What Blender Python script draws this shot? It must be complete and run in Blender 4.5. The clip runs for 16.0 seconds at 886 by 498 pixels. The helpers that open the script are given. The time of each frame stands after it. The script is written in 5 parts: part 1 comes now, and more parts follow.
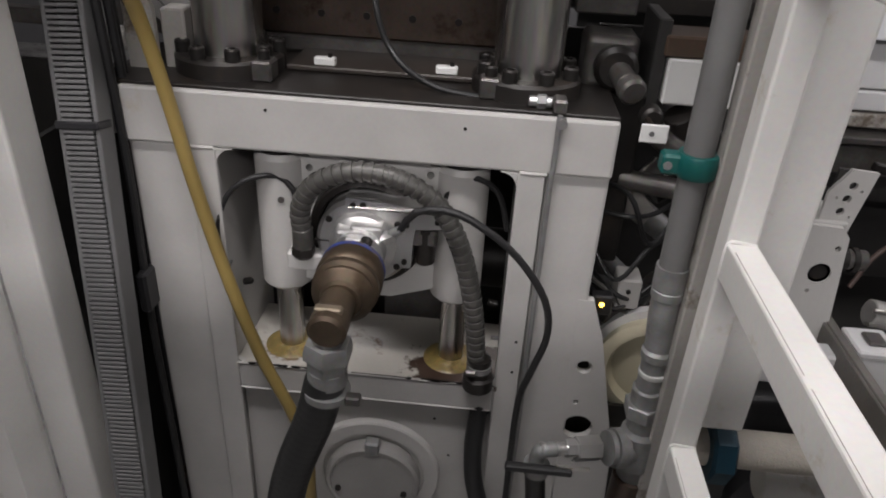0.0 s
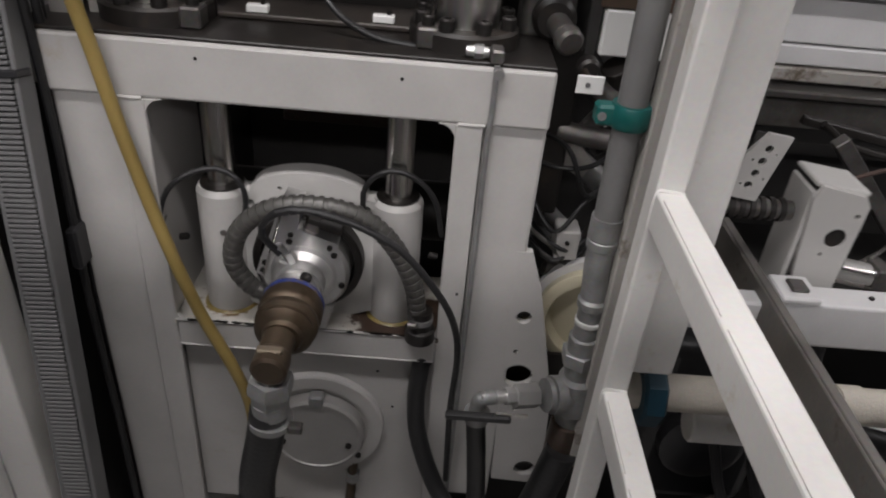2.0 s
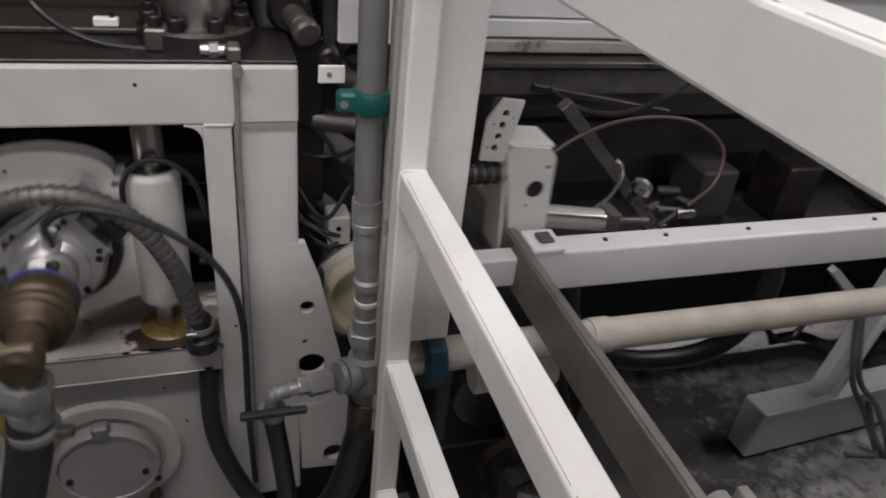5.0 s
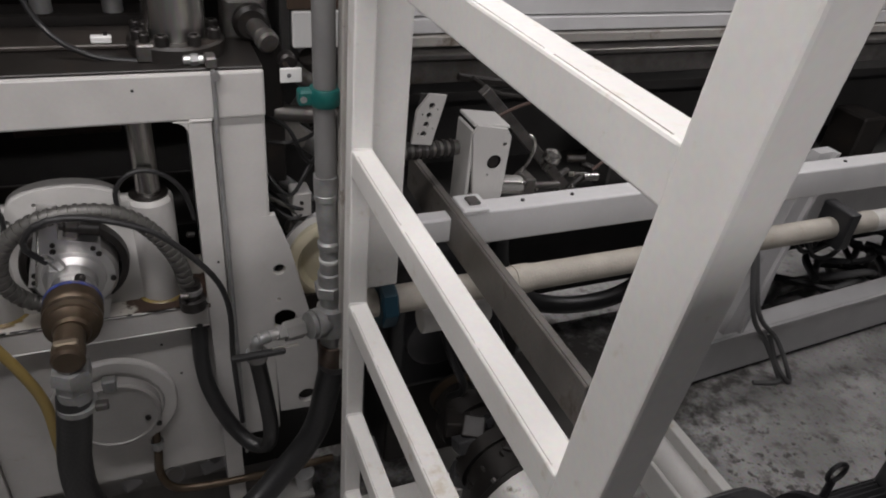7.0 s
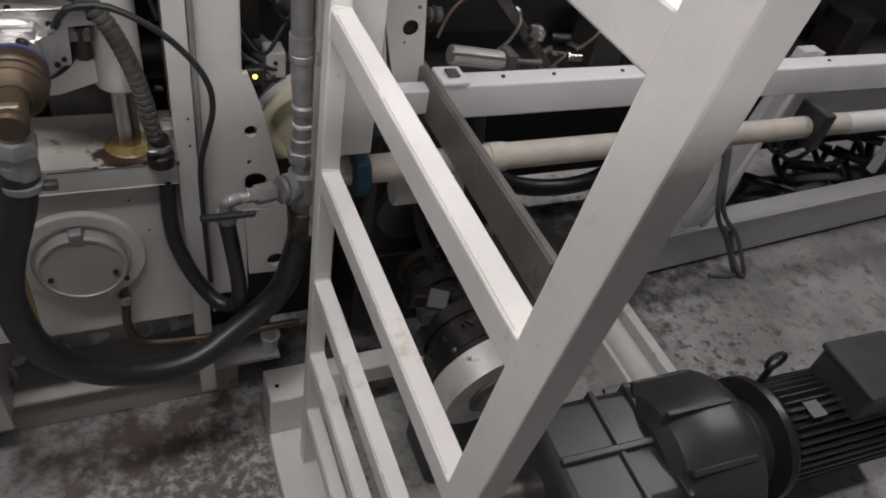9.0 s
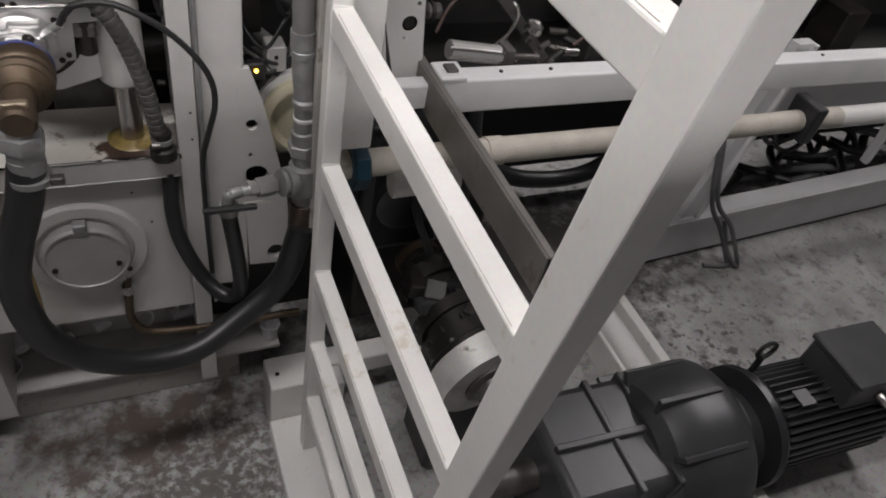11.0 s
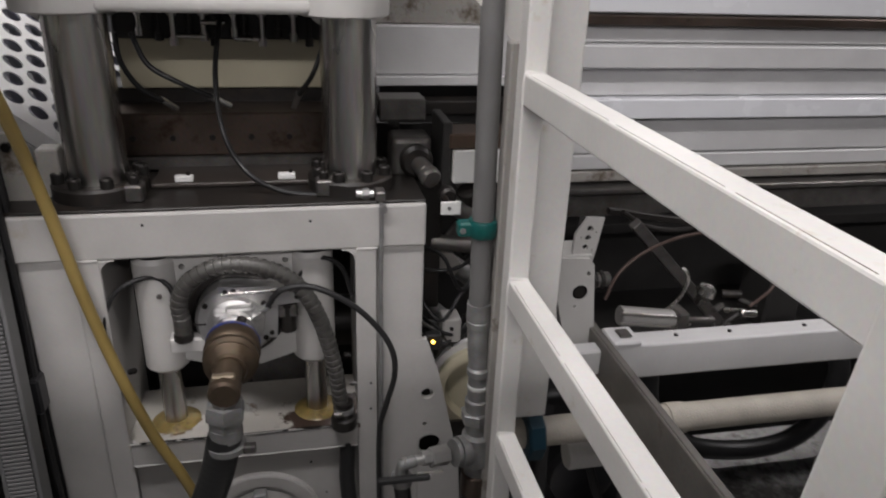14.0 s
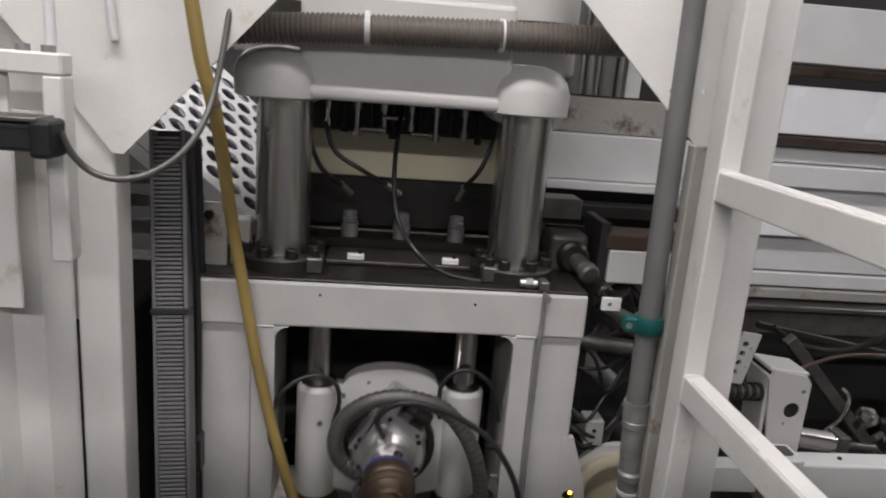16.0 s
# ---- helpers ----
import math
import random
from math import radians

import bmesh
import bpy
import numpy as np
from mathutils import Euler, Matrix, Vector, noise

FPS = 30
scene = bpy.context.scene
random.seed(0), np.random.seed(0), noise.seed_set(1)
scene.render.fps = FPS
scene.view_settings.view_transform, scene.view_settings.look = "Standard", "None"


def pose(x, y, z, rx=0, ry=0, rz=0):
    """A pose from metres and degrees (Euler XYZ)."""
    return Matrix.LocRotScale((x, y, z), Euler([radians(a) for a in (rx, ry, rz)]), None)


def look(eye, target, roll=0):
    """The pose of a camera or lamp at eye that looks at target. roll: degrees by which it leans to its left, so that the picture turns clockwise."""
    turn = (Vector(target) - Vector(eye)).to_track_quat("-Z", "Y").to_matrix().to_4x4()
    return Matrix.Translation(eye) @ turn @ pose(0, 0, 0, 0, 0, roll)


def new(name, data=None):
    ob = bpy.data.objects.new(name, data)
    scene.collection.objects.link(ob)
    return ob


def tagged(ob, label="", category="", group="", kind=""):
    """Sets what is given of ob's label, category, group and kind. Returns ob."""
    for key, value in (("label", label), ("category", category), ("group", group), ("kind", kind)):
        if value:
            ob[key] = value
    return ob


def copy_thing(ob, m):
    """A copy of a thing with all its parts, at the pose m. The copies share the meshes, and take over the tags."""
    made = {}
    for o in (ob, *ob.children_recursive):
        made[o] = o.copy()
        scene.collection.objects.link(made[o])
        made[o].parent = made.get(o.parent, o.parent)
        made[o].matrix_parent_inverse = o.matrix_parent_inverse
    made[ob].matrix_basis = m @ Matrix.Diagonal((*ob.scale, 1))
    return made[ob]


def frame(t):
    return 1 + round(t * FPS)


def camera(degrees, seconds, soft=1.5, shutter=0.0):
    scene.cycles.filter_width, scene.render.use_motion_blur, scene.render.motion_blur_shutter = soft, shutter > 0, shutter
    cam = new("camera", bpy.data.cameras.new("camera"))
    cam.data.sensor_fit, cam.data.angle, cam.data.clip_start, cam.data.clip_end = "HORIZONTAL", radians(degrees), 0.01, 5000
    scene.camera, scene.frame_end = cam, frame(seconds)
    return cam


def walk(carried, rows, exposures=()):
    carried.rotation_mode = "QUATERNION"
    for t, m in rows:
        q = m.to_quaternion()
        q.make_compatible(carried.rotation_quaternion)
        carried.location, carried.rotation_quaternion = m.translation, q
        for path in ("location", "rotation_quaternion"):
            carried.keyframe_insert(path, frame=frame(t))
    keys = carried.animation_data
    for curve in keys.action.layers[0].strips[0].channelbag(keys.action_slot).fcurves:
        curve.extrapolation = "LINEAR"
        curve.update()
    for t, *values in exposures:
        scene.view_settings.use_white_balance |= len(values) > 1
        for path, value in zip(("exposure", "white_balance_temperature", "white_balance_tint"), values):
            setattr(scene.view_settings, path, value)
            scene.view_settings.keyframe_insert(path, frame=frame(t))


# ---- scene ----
cam = camera(64, 16.0, soft=1.9, shutter=0.5)

PATH = [
    (0, (0.236, -1.263, 2.368), (0.135, 0.48, 1.393), 3.4),
    (0.5, (0.233, -1.266, 2.369), (0.15, 0.463, 1.367), 3.5),
    (1, (0.242, -1.265, 2.362), (0.172, 0.445, 1.327), 3.5),
    (1.5, (0.25, -1.268, 2.357), (0.222, 0.41, 1.268), 4.0),
    (2, (0.264, -1.267, 2.36), (0.305, 0.424, 1.292), 5.3),
    (2.5, (0.282, -1.264, 2.361), (0.379, 0.44, 1.319), 5.1),
    (3, (0.299, -1.262, 2.366), (0.499, 0.433, 1.322), 5.6),
    (3.5, (0.307, -1.263, 2.369), (0.605, 0.413, 1.319), 6.0),
    (4, (0.323, -1.267, 2.367), (0.72, 0.365, 1.281), 5.8),
    (4.5, (0.332, -1.266, 2.37), (0.838, 0.347, 1.3), 6.5),
    (7, (0.228, -1.606, 2.533), (0.934, -0.084, 1.446), 6.1),
    (7.5, (0.229, -1.609, 2.525), (0.92, -0.139, 1.357), 7.2),
    (8, (0.229, -1.61, 2.514), (0.941, -0.22, 1.264), 9.7),
    (8.5, (0.225, -1.613, 2.513), (0.963, -0.297, 1.2), 12.1),
    (11, (0.203, -1.626, 2.553), (0.948, -0.367, 1.189), 13.4),
    (11.5, (0.228, -1.631, 2.523), (0.886, -0.207, 1.283), 9.4),
    (12, (0.217, -1.604, 2.529), (0.838, -0.089, 1.381), 8.2),
    (12.5, (0.229, -1.593, 2.535), (0.787, 0.003, 1.467), 6.3),
    (13, (0.21, -1.6, 2.549), (0.712, 0.079, 1.584), 5.2),
    (13.5, (0.198, -1.604, 2.557), (0.648, 0.12, 1.648), 3.3),
    (14, (0.172, -1.617, 2.544), (0.558, 0.179, 1.752), 2.1),
    (14.5, (0.16, -1.616, 2.542), (0.481, 0.215, 1.805), 1.8),
    (15, (0.073, -1.63, 2.529), (0.302, 0.266, 1.934), 2.9),
    (15.5, (-0.005, -1.643, 2.495), (0.205, 0.284, 2.002), 4.1),
    (16, (-0.061, -1.65, 2.469), (0.128, 0.282, 1.988), 4.5),
]
walk(cam, [(t, look(eye, target, roll)) for t, eye, target, roll in PATH], [(0.0, 0.14), (2.5, 0.06), (4.5, 0.06), (7.0, 0.04), (8.5, 0.12), (11.0, 0.2), (12.0, 0.12), (13.5, -0.06), (16.0, 0.05)])

# ---- light ----
world = bpy.data.worlds.new("world")
scene.world = world
world.use_nodes = True
world.node_tree.nodes["Background"].inputs[0].default_value = (0.9, 0.93, 1.0, 1)
world.node_tree.nodes["Background"].inputs[1].default_value = 0.15
scene.view_settings.exposure = 0.0


def hall_lamp(name, x, y, z, sx, sy, watts, rx=0.0, ry=0.0):
    lamp = bpy.data.lights.new(name, "AREA")
    lamp.shape, lamp.size, lamp.size_y, lamp.energy = "RECTANGLE", sx, sy, watts
    lamp.color = (1.0, 0.955, 0.97)
    ob = new(name, lamp)
    ob.matrix_world = pose(x, y, z, rx, ry, 0)
    return ob


LAMPS = [(-0.4, -4.9, 4.5, 6.0, 0.25, 215), (-0.5, -1.1, 4.5, 3.0, 0.25, 82), (0.8, 3.0, 4.5, 5.0, 0.25, 100), (4.2, 0.6, 4.5, 0.25, 3.0, 75)]
for lx, ly, lz, lsx, lsy, lw in LAMPS:
    hall_lamp("hall_lamp", lx, ly, lz - 0.06, lsx, lsy, lw)


# ---- materials ----
def material(name, base, rough=0.5, metal=0.0, vary=0.12, scale=6.0, stain=None, stain_at=0.62, bump=0.02, bump_scale=120.0, coat=0.0, stain_scale=9.0, stretch=(1, 1, 1)):
    """A surface with broad and fine variation, stains of their own colour and a fine relief."""
    m = bpy.data.materials.new(name)
    m.use_nodes = True
    nt = m.node_tree
    n, l = nt.nodes, nt.links
    b = n["Principled BSDF"]
    b.inputs["Metallic"].default_value = metal
    b.inputs["Coat Weight"].default_value = coat
    tc = n.new("ShaderNodeTexCoord")
    mp = n.new("ShaderNodeMapping")
    mp.inputs["Scale"].default_value = stretch
    l.new(tc.outputs["Object"], mp.inputs[0])
    big = n.new("ShaderNodeTexNoise")
    big.inputs["Scale"].default_value, big.inputs["Detail"].default_value = scale, 6
    l.new(mp.outputs[0], big.inputs["Vector"])
    fine = n.new("ShaderNodeTexNoise")
    fine.inputs["Scale"].default_value, fine.inputs["Detail"].default_value = bump_scale, 3
    l.new(mp.outputs[0], fine.inputs["Vector"])
    ramp = n.new("ShaderNodeValToRGB")
    ramp.color_ramp.elements[0].position, ramp.color_ramp.elements[1].position = 0.25, 0.75
    ramp.color_ramp.elements[0].color = (*[c * (1 - vary) for c in base], 1)
    ramp.color_ramp.elements[1].color = (*[min(1, c * (1 + vary * 0.6)) for c in base], 1)
    l.new(big.outputs[0], ramp.inputs[0])
    mixf = n.new("ShaderNodeMix")
    mixf.data_type, mixf.blend_type = "RGBA", "MULTIPLY"
    mixf.inputs[0].default_value = vary
    l.new(ramp.outputs[0], mixf.inputs[6])
    l.new(fine.outputs["Color"], mixf.inputs[7])
    colour = mixf.outputs[2]
    if stain:
        sn = n.new("ShaderNodeTexNoise")
        sn.inputs["Scale"].default_value, sn.inputs["Detail"].default_value, sn.inputs["Roughness"].default_value = stain_scale, 8, 0.7
        l.new(mp.outputs[0], sn.inputs["Vector"])
        sr = n.new("ShaderNodeValToRGB")
        sr.color_ramp.elements[0].position, sr.color_ramp.elements[1].position = stain_at, min(0.99, stain_at + 0.1)
        l.new(sn.outputs[0], sr.inputs[0])
        ms = n.new("ShaderNodeMix")
        ms.data_type = "RGBA"
        l.new(sr.outputs[0], ms.inputs[0])
        l.new(colour, ms.inputs[6])
        ms.inputs[7].default_value = (*stain, 1)
        colour = ms.outputs[2]
    l.new(colour, b.inputs["Base Color"])
    rr = n.new("ShaderNodeMapRange")
    rr.inputs["To Min"].default_value, rr.inputs["To Max"].default_value = max(0.03, rough - 0.12), min(1, rough + 0.12)
    l.new(big.outputs[0], rr.inputs[0])
    l.new(rr.outputs[0], b.inputs["Roughness"])
    bp = n.new("ShaderNodeBump")
    bp.inputs["Strength"].default_value, bp.inputs["Distance"].default_value = min(1.0, bump * 8), 0.002
    l.new(fine.outputs[0], bp.inputs["Height"])
    l.new(bp.outputs[0], b.inputs["Normal"])
    return m


WHITE = material("cream_white_paint", (0.5, 0.487, 0.468), 0.4, stain=(0.38, 0.33, 0.26), stain_at=0.62, vary=0.13, bump=0.012, stain_scale=5)
FENCE = material("ivory_powder_coat", (0.74, 0.725, 0.695), 0.36, stain=(0.54, 0.49, 0.41), stain_at=0.6, vary=0.14, scale=4, bump=0.015, stain_scale=11)
SHELF = material("oily_white_paint", (0.55, 0.525, 0.475), 0.38, stain=(0.16, 0.09, 0.045), stain_at=0.6, vary=0.12, stain_scale=7)
CAST = material("white_cast_paint", (0.52, 0.51, 0.49), 0.4, vary=0.06, bump=0.05, bump_scale=60, stain=(0.5, 0.45, 0.38), stain_at=0.68)
DARKSTEEL = material("oiled_dark_steel", (0.02, 0.017, 0.015), 0.45, 0.1, vary=0.45, scale=5, stain=(0.03, 0.022, 0.016), stain_at=0.55)
CHROME = material("ground_steel", (0.62, 0.6, 0.57), 0.27, 1.0, vary=0.3, scale=4, bump=0.006, stretch=(1, 1, 0.15))
ALU = material("milled_aluminium", (0.68, 0.675, 0.665), 0.32, 0.9, vary=0.12, scale=10, bump=0.01)
GALV = material("galvanised_steel", (0.34, 0.34, 0.335), 0.5, 0.55, vary=0.3, scale=22, stain=(0.2, 0.2, 0.2), stain_at=0.64)
BRONZE = material("tarnished_brass", (0.115, 0.085, 0.058), 0.45, 0.7, vary=0.3, scale=14, stain=(0.07, 0.045, 0.025), stain_at=0.55)
BRASS = material("brass", (0.27, 0.22, 0.16), 0.5, 0.7, vary=0.2)
RUBBER = material("black_rubber", (0.018, 0.018, 0.0185), 0.42, vary=0.3, bump=0.03)
PLASTIC = material("black_plastic", (0.022, 0.022, 0.024), 0.35, vary=0.2)
SCREW = material("blackened_screw", (0.035, 0.032, 0.03), 0.4, 0.6, vary=0.3)
PVC = material("grey_pvc", (0.17, 0.168, 0.165), 0.42, vary=0.15, scale=9, stain=(0.1, 0.1, 0.1), stain_at=0.66)
GREEN = material("teal_plastic", (0.005, 0.095, 0.085), 0.35, vary=0.25, scale=15)
BLUE = material("dark_blue_plastic", (0.006, 0.04, 0.065), 0.42, vary=0.25)
BLUEMARK = material("blue_marker", (0.035, 0.06, 0.27), 0.5, vary=0.3, scale=40, stain=(0.11, 0.085, 0.06), stain_at=0.47, stain_scale=14)
YELLOW = material("amber_hose", (0.30, 0.215, 0.07), 0.38, vary=0.15, coat=0.1)
GREASE = material("yellow_grease", (0.34, 0.25, 0.085), 0.35, vary=0.4, scale=30, stain=(0.1, 0.06, 0.02), stain_at=0.58)
CHAINM = material("grey_chain_plastic", (0.15, 0.15, 0.15), 0.5, vary=0.15)
CREAM = material("cream_panel_paint", (0.62, 0.57, 0.42), 0.45, vary=0.08)
BROWN = material("heat_stained_steel", (0.14, 0.105, 0.085), 0.4, 0.7, vary=0.45, scale=5, stain=(0.05, 0.03, 0.02), stain_at=0.55)
GALVHOSE = material("metal_conduit", (0.118, 0.114, 0.106), 0.42, 0.4, vary=0.25)
CORR = material("grey_spiral_hose", (0.145, 0.125, 0.105), 0.5, vary=0.2)
MIDSTEEL = material("scratched_sheet_steel", (0.18, 0.17, 0.16), 0.38, 0.6, vary=0.45, scale=14, stain=(0.10, 0.085, 0.07), stain_at=0.58)
CONCRETE = material("worn_concrete", (0.47, 0.462, 0.45), 0.72, vary=0.45, scale=3.4, stain=(0.16, 0.15, 0.14), stain_at=0.62, bump=0.08, bump_scale=60, stain_scale=14)
HALL = material("grey_hall_wall", (0.16, 0.16, 0.165), 0.7, vary=0.2, scale=1.0)
# black of some real parts, and of sheets that stand in for unlit depth
DARK = material("black_parts_and_shade", (0.045, 0.043, 0.041), 0.6, vary=0.4)
MOTOR = material("anthracite_motor_paint", (0.052, 0.052, 0.054), 0.38, vary=0.3, scale=8, stain=(0.12, 0.115, 0.105), stain_at=0.66, bump=0.02)
LIGHTGREY = material("light_grey_paint", (0.66, 0.655, 0.655), 0.4, vary=0.1, stain=(0.3, 0.27, 0.24), stain_at=0.68)
LAGGED = material("lagged_pipe_cloth", (0.56, 0.52, 0.45), 0.6, vary=0.2, scale=12, stain=(0.4, 0.33, 0.24), stain_at=0.6, bump=0.1, bump_scale=160)
COPPER = material("copper_hose", (0.085, 0.055, 0.046), 0.45, 0.0)
CUPM = material("white_cup_plastic", (0.72, 0.72, 0.72), 0.3, vary=0.04)
LABEL = material("white_label", (0.75, 0.75, 0.73), 0.5, vary=0.05)
DIRTY = material("grimy_white_paint", (0.42, 0.40, 0.37), 0.5, vary=0.25, scale=4, stain=(0.12, 0.095, 0.07), stain_at=0.56, stain_scale=8)
DISC = material("dull_turned_metal", (0.36, 0.35, 0.335), 0.5, 0.25, vary=0.15, scale=8)
RINGST = material("turned_bright_steel", (0.82, 0.81, 0.78), 0.35, 0.4, vary=0.25, scale=9, stain=(0.2, 0.17, 0.13), stain_at=0.6)
SEAM = material("grimy_seam", (0.27, 0.235, 0.19), 0.6, vary=0.4, scale=20)
CHIP = material("bared_dark_metal", (0.045, 0.038, 0.032), 0.55, 0.2, vary=0.4, scale=30)
TAPE = material("thread_tape", (0.6, 0.6, 0.58), 0.6, vary=0.2, scale=40)
CHAN = material("scratched_channel_steel", (0.2, 0.186, 0.17), 0.42, 0.2, vary=0.35, scale=9, stain=(0.09, 0.07, 0.055), stain_at=0.56)
WORN = material("worn_brown_steel", (0.055, 0.046, 0.04), 0.4, 0.3, vary=0.4, scale=6, stain=(0.05, 0.04, 0.032), stain_at=0.56)
RUST = material("rusty_edge", (0.12, 0.075, 0.05), 0.6, vary=0.4)
PERFBACK = material("blue_grey_sheet", (0.10, 0.10, 0.135), 0.4, vary=0.4, scale=9, stain=(0.3, 0.3, 0.38), stain_at=0.6, stain_scale=12)
STRIPW = material("bright_enamel", (0.82, 0.83, 0.86), 0.25, vary=0.05)


def add_patch(m, at, size, colour, edge=0.5, gain=1.1, base=-0.35, grain=28, soft=0.12):
    """A patch of its own shape, for dirt and for painted shade, about a point of the thing."""
    nt = m.node_tree
    n, l = nt.nodes, nt.links
    b = n["Principled BSDF"]
    old = b.inputs["Base Color"].links[0].from_socket
    tc = n.new("ShaderNodeTexCoord")
    mp = n.new("ShaderNodeMapping")
    mp.inputs["Location"].default_value = [-a / s for a, s in zip(at, size)]
    mp.inputs["Scale"].default_value = [1 / s for s in size]
    l.new(tc.outputs["Object"], mp.inputs[0])
    gr = n.new("ShaderNodeTexGradient")
    gr.gradient_type = "SPHERICAL"
    l.new(mp.outputs[0], gr.inputs[0])
    ns = n.new("ShaderNodeTexNoise")
    ns.inputs["Scale"].default_value, ns.inputs["Detail"].default_value, ns.inputs["Roughness"].default_value = grain, 8, 0.62
    l.new(tc.outputs["Object"], ns.inputs["Vector"])
    ad = n.new("ShaderNodeMath")
    ad.operation = "MULTIPLY_ADD"
    ad.inputs[1].default_value, ad.inputs[2].default_value = gain, base
    l.new(gr.outputs["Fac"], ad.inputs[0])
    sm = n.new("ShaderNodeMath")
    sm.operation = "ADD"
    l.new(ad.outputs[0], sm.inputs[0])
    l.new(ns.outputs[0], sm.inputs[1])
    rp = n.new("ShaderNodeValToRGB")
    rp.color_ramp.elements[0].position, rp.color_ramp.elements[1].position = edge, edge + soft
    l.new(sm.outputs[0], rp.inputs[0])
    mx = n.new("ShaderNodeMix")
    mx.data_type = "RGBA"
    l.new(rp.outputs[0], mx.inputs[0])
    l.new(old, mx.inputs[6])
    mx.inputs[7].default_value = (*colour, 1)
    l.new(mx.outputs[2], b.inputs["Base Color"])


add_patch(SHELF, (0.24, 0.04, 1.319), (0.2, 0.16, 0.2), (0.055, 0.034, 0.024), 0.42)
add_patch(SHELF, (-0.19, 0.07, 1.319), (0.1, 0.1, 0.1), (0.16, 0.1, 0.04), 0.62)
add_patch(CONCRETE, (0.25, -0.35, 0.1), (0.75, 0.6, 1), (0.13, 0.118, 0.108), 0.59, 0.26, 0.0, 30, 0.14)
add_patch(CONCRETE, (0.1, -0.02, 0.1), (0.7, 0.3, 1), (0.085, 0.066, 0.054), 0.56, 0.3, 0.0, 9, 0.2)
# shade under the stacking line, painted into the concrete together with its dirt
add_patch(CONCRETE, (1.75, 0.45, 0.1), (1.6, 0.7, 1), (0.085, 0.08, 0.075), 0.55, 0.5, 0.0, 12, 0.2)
add_patch(CONCRETE, (2.5, -0.4, 0.1), (0.9, 0.6, 1), (0.1, 0.094, 0.088), 0.64, 0.16, 0.0, 22, 0.08)


def glow(name, colour, strength):
    m = bpy.data.materials.new(name)
    m.use_nodes = True
    b = m.node_tree.nodes["Principled BSDF"]
    b.inputs["Emission Color"].default_value, b.inputs["Emission Strength"].default_value = (*colour, 1), strength
    return m


AMBER = glow("amber_indicator", (1.0, 0.55, 0.05), 8.0)
TUBE = glow("fluorescent_tube", (1.0, 0.97, 0.92), 6.0)


# ---- mesh helpers ----
# setting out: how far each thing stands from its drawn place, and its scale
PLACED = {
    "crosshead": (-0.011, -0.015, 0.017, 0.994),
    "spiral_hose": (-0.012, -0.015, -0.003, 1.000),
    "upper_tool": (-0.010, 0.025, -0.036, 1.020),
    "pillow_block": (-0.006, 0.024, -0.004, 1.004),
    "drain_hose": (0.020, 0.029, 0.050, 0.971),
    "amber_hose": (-0.005, 0.078, -0.088, 1.030),
    "cable_chain": (0.005, 0.022, -0.021, 1.002),
    "black_cables": (0.003, 0.024, 0.019, 0.983),
    "side_casing": (0.004, 0.005, 0.081, 0.957),
    "guard_door": (-0.011, 0.022, -0.071, 1.021),
    "door_switch": (-0.004, -0.059, 0.040, 0.979),
    "perforated_guard": (-0.008, -0.016, 0.030, 0.989),
    "roller_bracket": (-0.015, -0.009, 0.067, 0.966),
    "rear_rails": (-0.006, -0.008, 0.028, 0.988),
    "water_pipe": (0.018, 0.025, 0.041, 0.977),
    "side_plate": (0.039, 0.011, 0.137, 0.919),
    "drive_wheel": (0.026, -0.010, 0.148, 0.932),
    "tag_plate": (-0.009, 0.026, -0.029, 1.016),
    "white_box": (-0.001, 0.028, 0.029, 0.989),
    "white_block": (0.006, -0.028, 0.117, 0.957),
    "dark_machinery": (0.010, -0.011, 0.118, 0.951),
    "guard_upright": (0.009, 0.053, -0.021, 1.008),
    "frame_base": (0.053, 0.049, 0.100, 0.946),
    "side_channel": (-0.029, 0.141, 0.100, 0.979),
    "gear_motor": (0.112, 0.086, 0.100, 0.932),
    "chain_drive": (0.092, 0.039, 0.150, 0.943),
    "hanging_cables": (0.300, 0.280, 0.100, 0.886),
    "rear_guard": (-0.020, 0.019, 0.038, 0.991),
    "rear_beam": (-0.011, 0.039, 0.014, 0.998),
    "bright_cylinders": (-0.010, 0.010, 0.058, 0.983),
    "line_underbody": (0.154, 0.290, -0.005, 0.955),
    "hose_loop": (0.110, -0.076, 0.377, 0.817),
    "toothed_shaft": (0.040, -0.141, 0.350, 0.856),
    "air_cylinder": (0.067, -0.123, 0.377, 0.837),
    "valve_cluster": (0.092, -0.091, 0.367, 0.834),
    "red_brown_hose": (0.066, -0.083, 0.328, 0.858),
    "slanted_strut": (0.069, -0.085, 0.354, 0.848),
    "drain_pipe": (0.018, 0.028, 0.050, 1.000),
    "bed_plate": (0.000, 0.005, 0.012, 1.000),
    "bleed_fitting": (0.004, 0.002, 0.012, 1.000),
    "lagged_pipe": (0.000, 0.040, -0.003, 1.000),
    "hose_socket": (0.006, 0.000, 0.020, 1.000),
}


def thing(name, label, category, at=(0, 0, 0), group="", kind=""):
    ob = new(name)
    ob.empty_display_size = 0.05
    dx, dy, dz, size = PLACED.get(name, (0, 0, 0, 1))
    ob.location = (at[0] * size + dx, at[1] * size + dy, at[2] * size + dz)
    ob.scale = (size, size, size)
    return tagged(ob, label, category, group, kind)


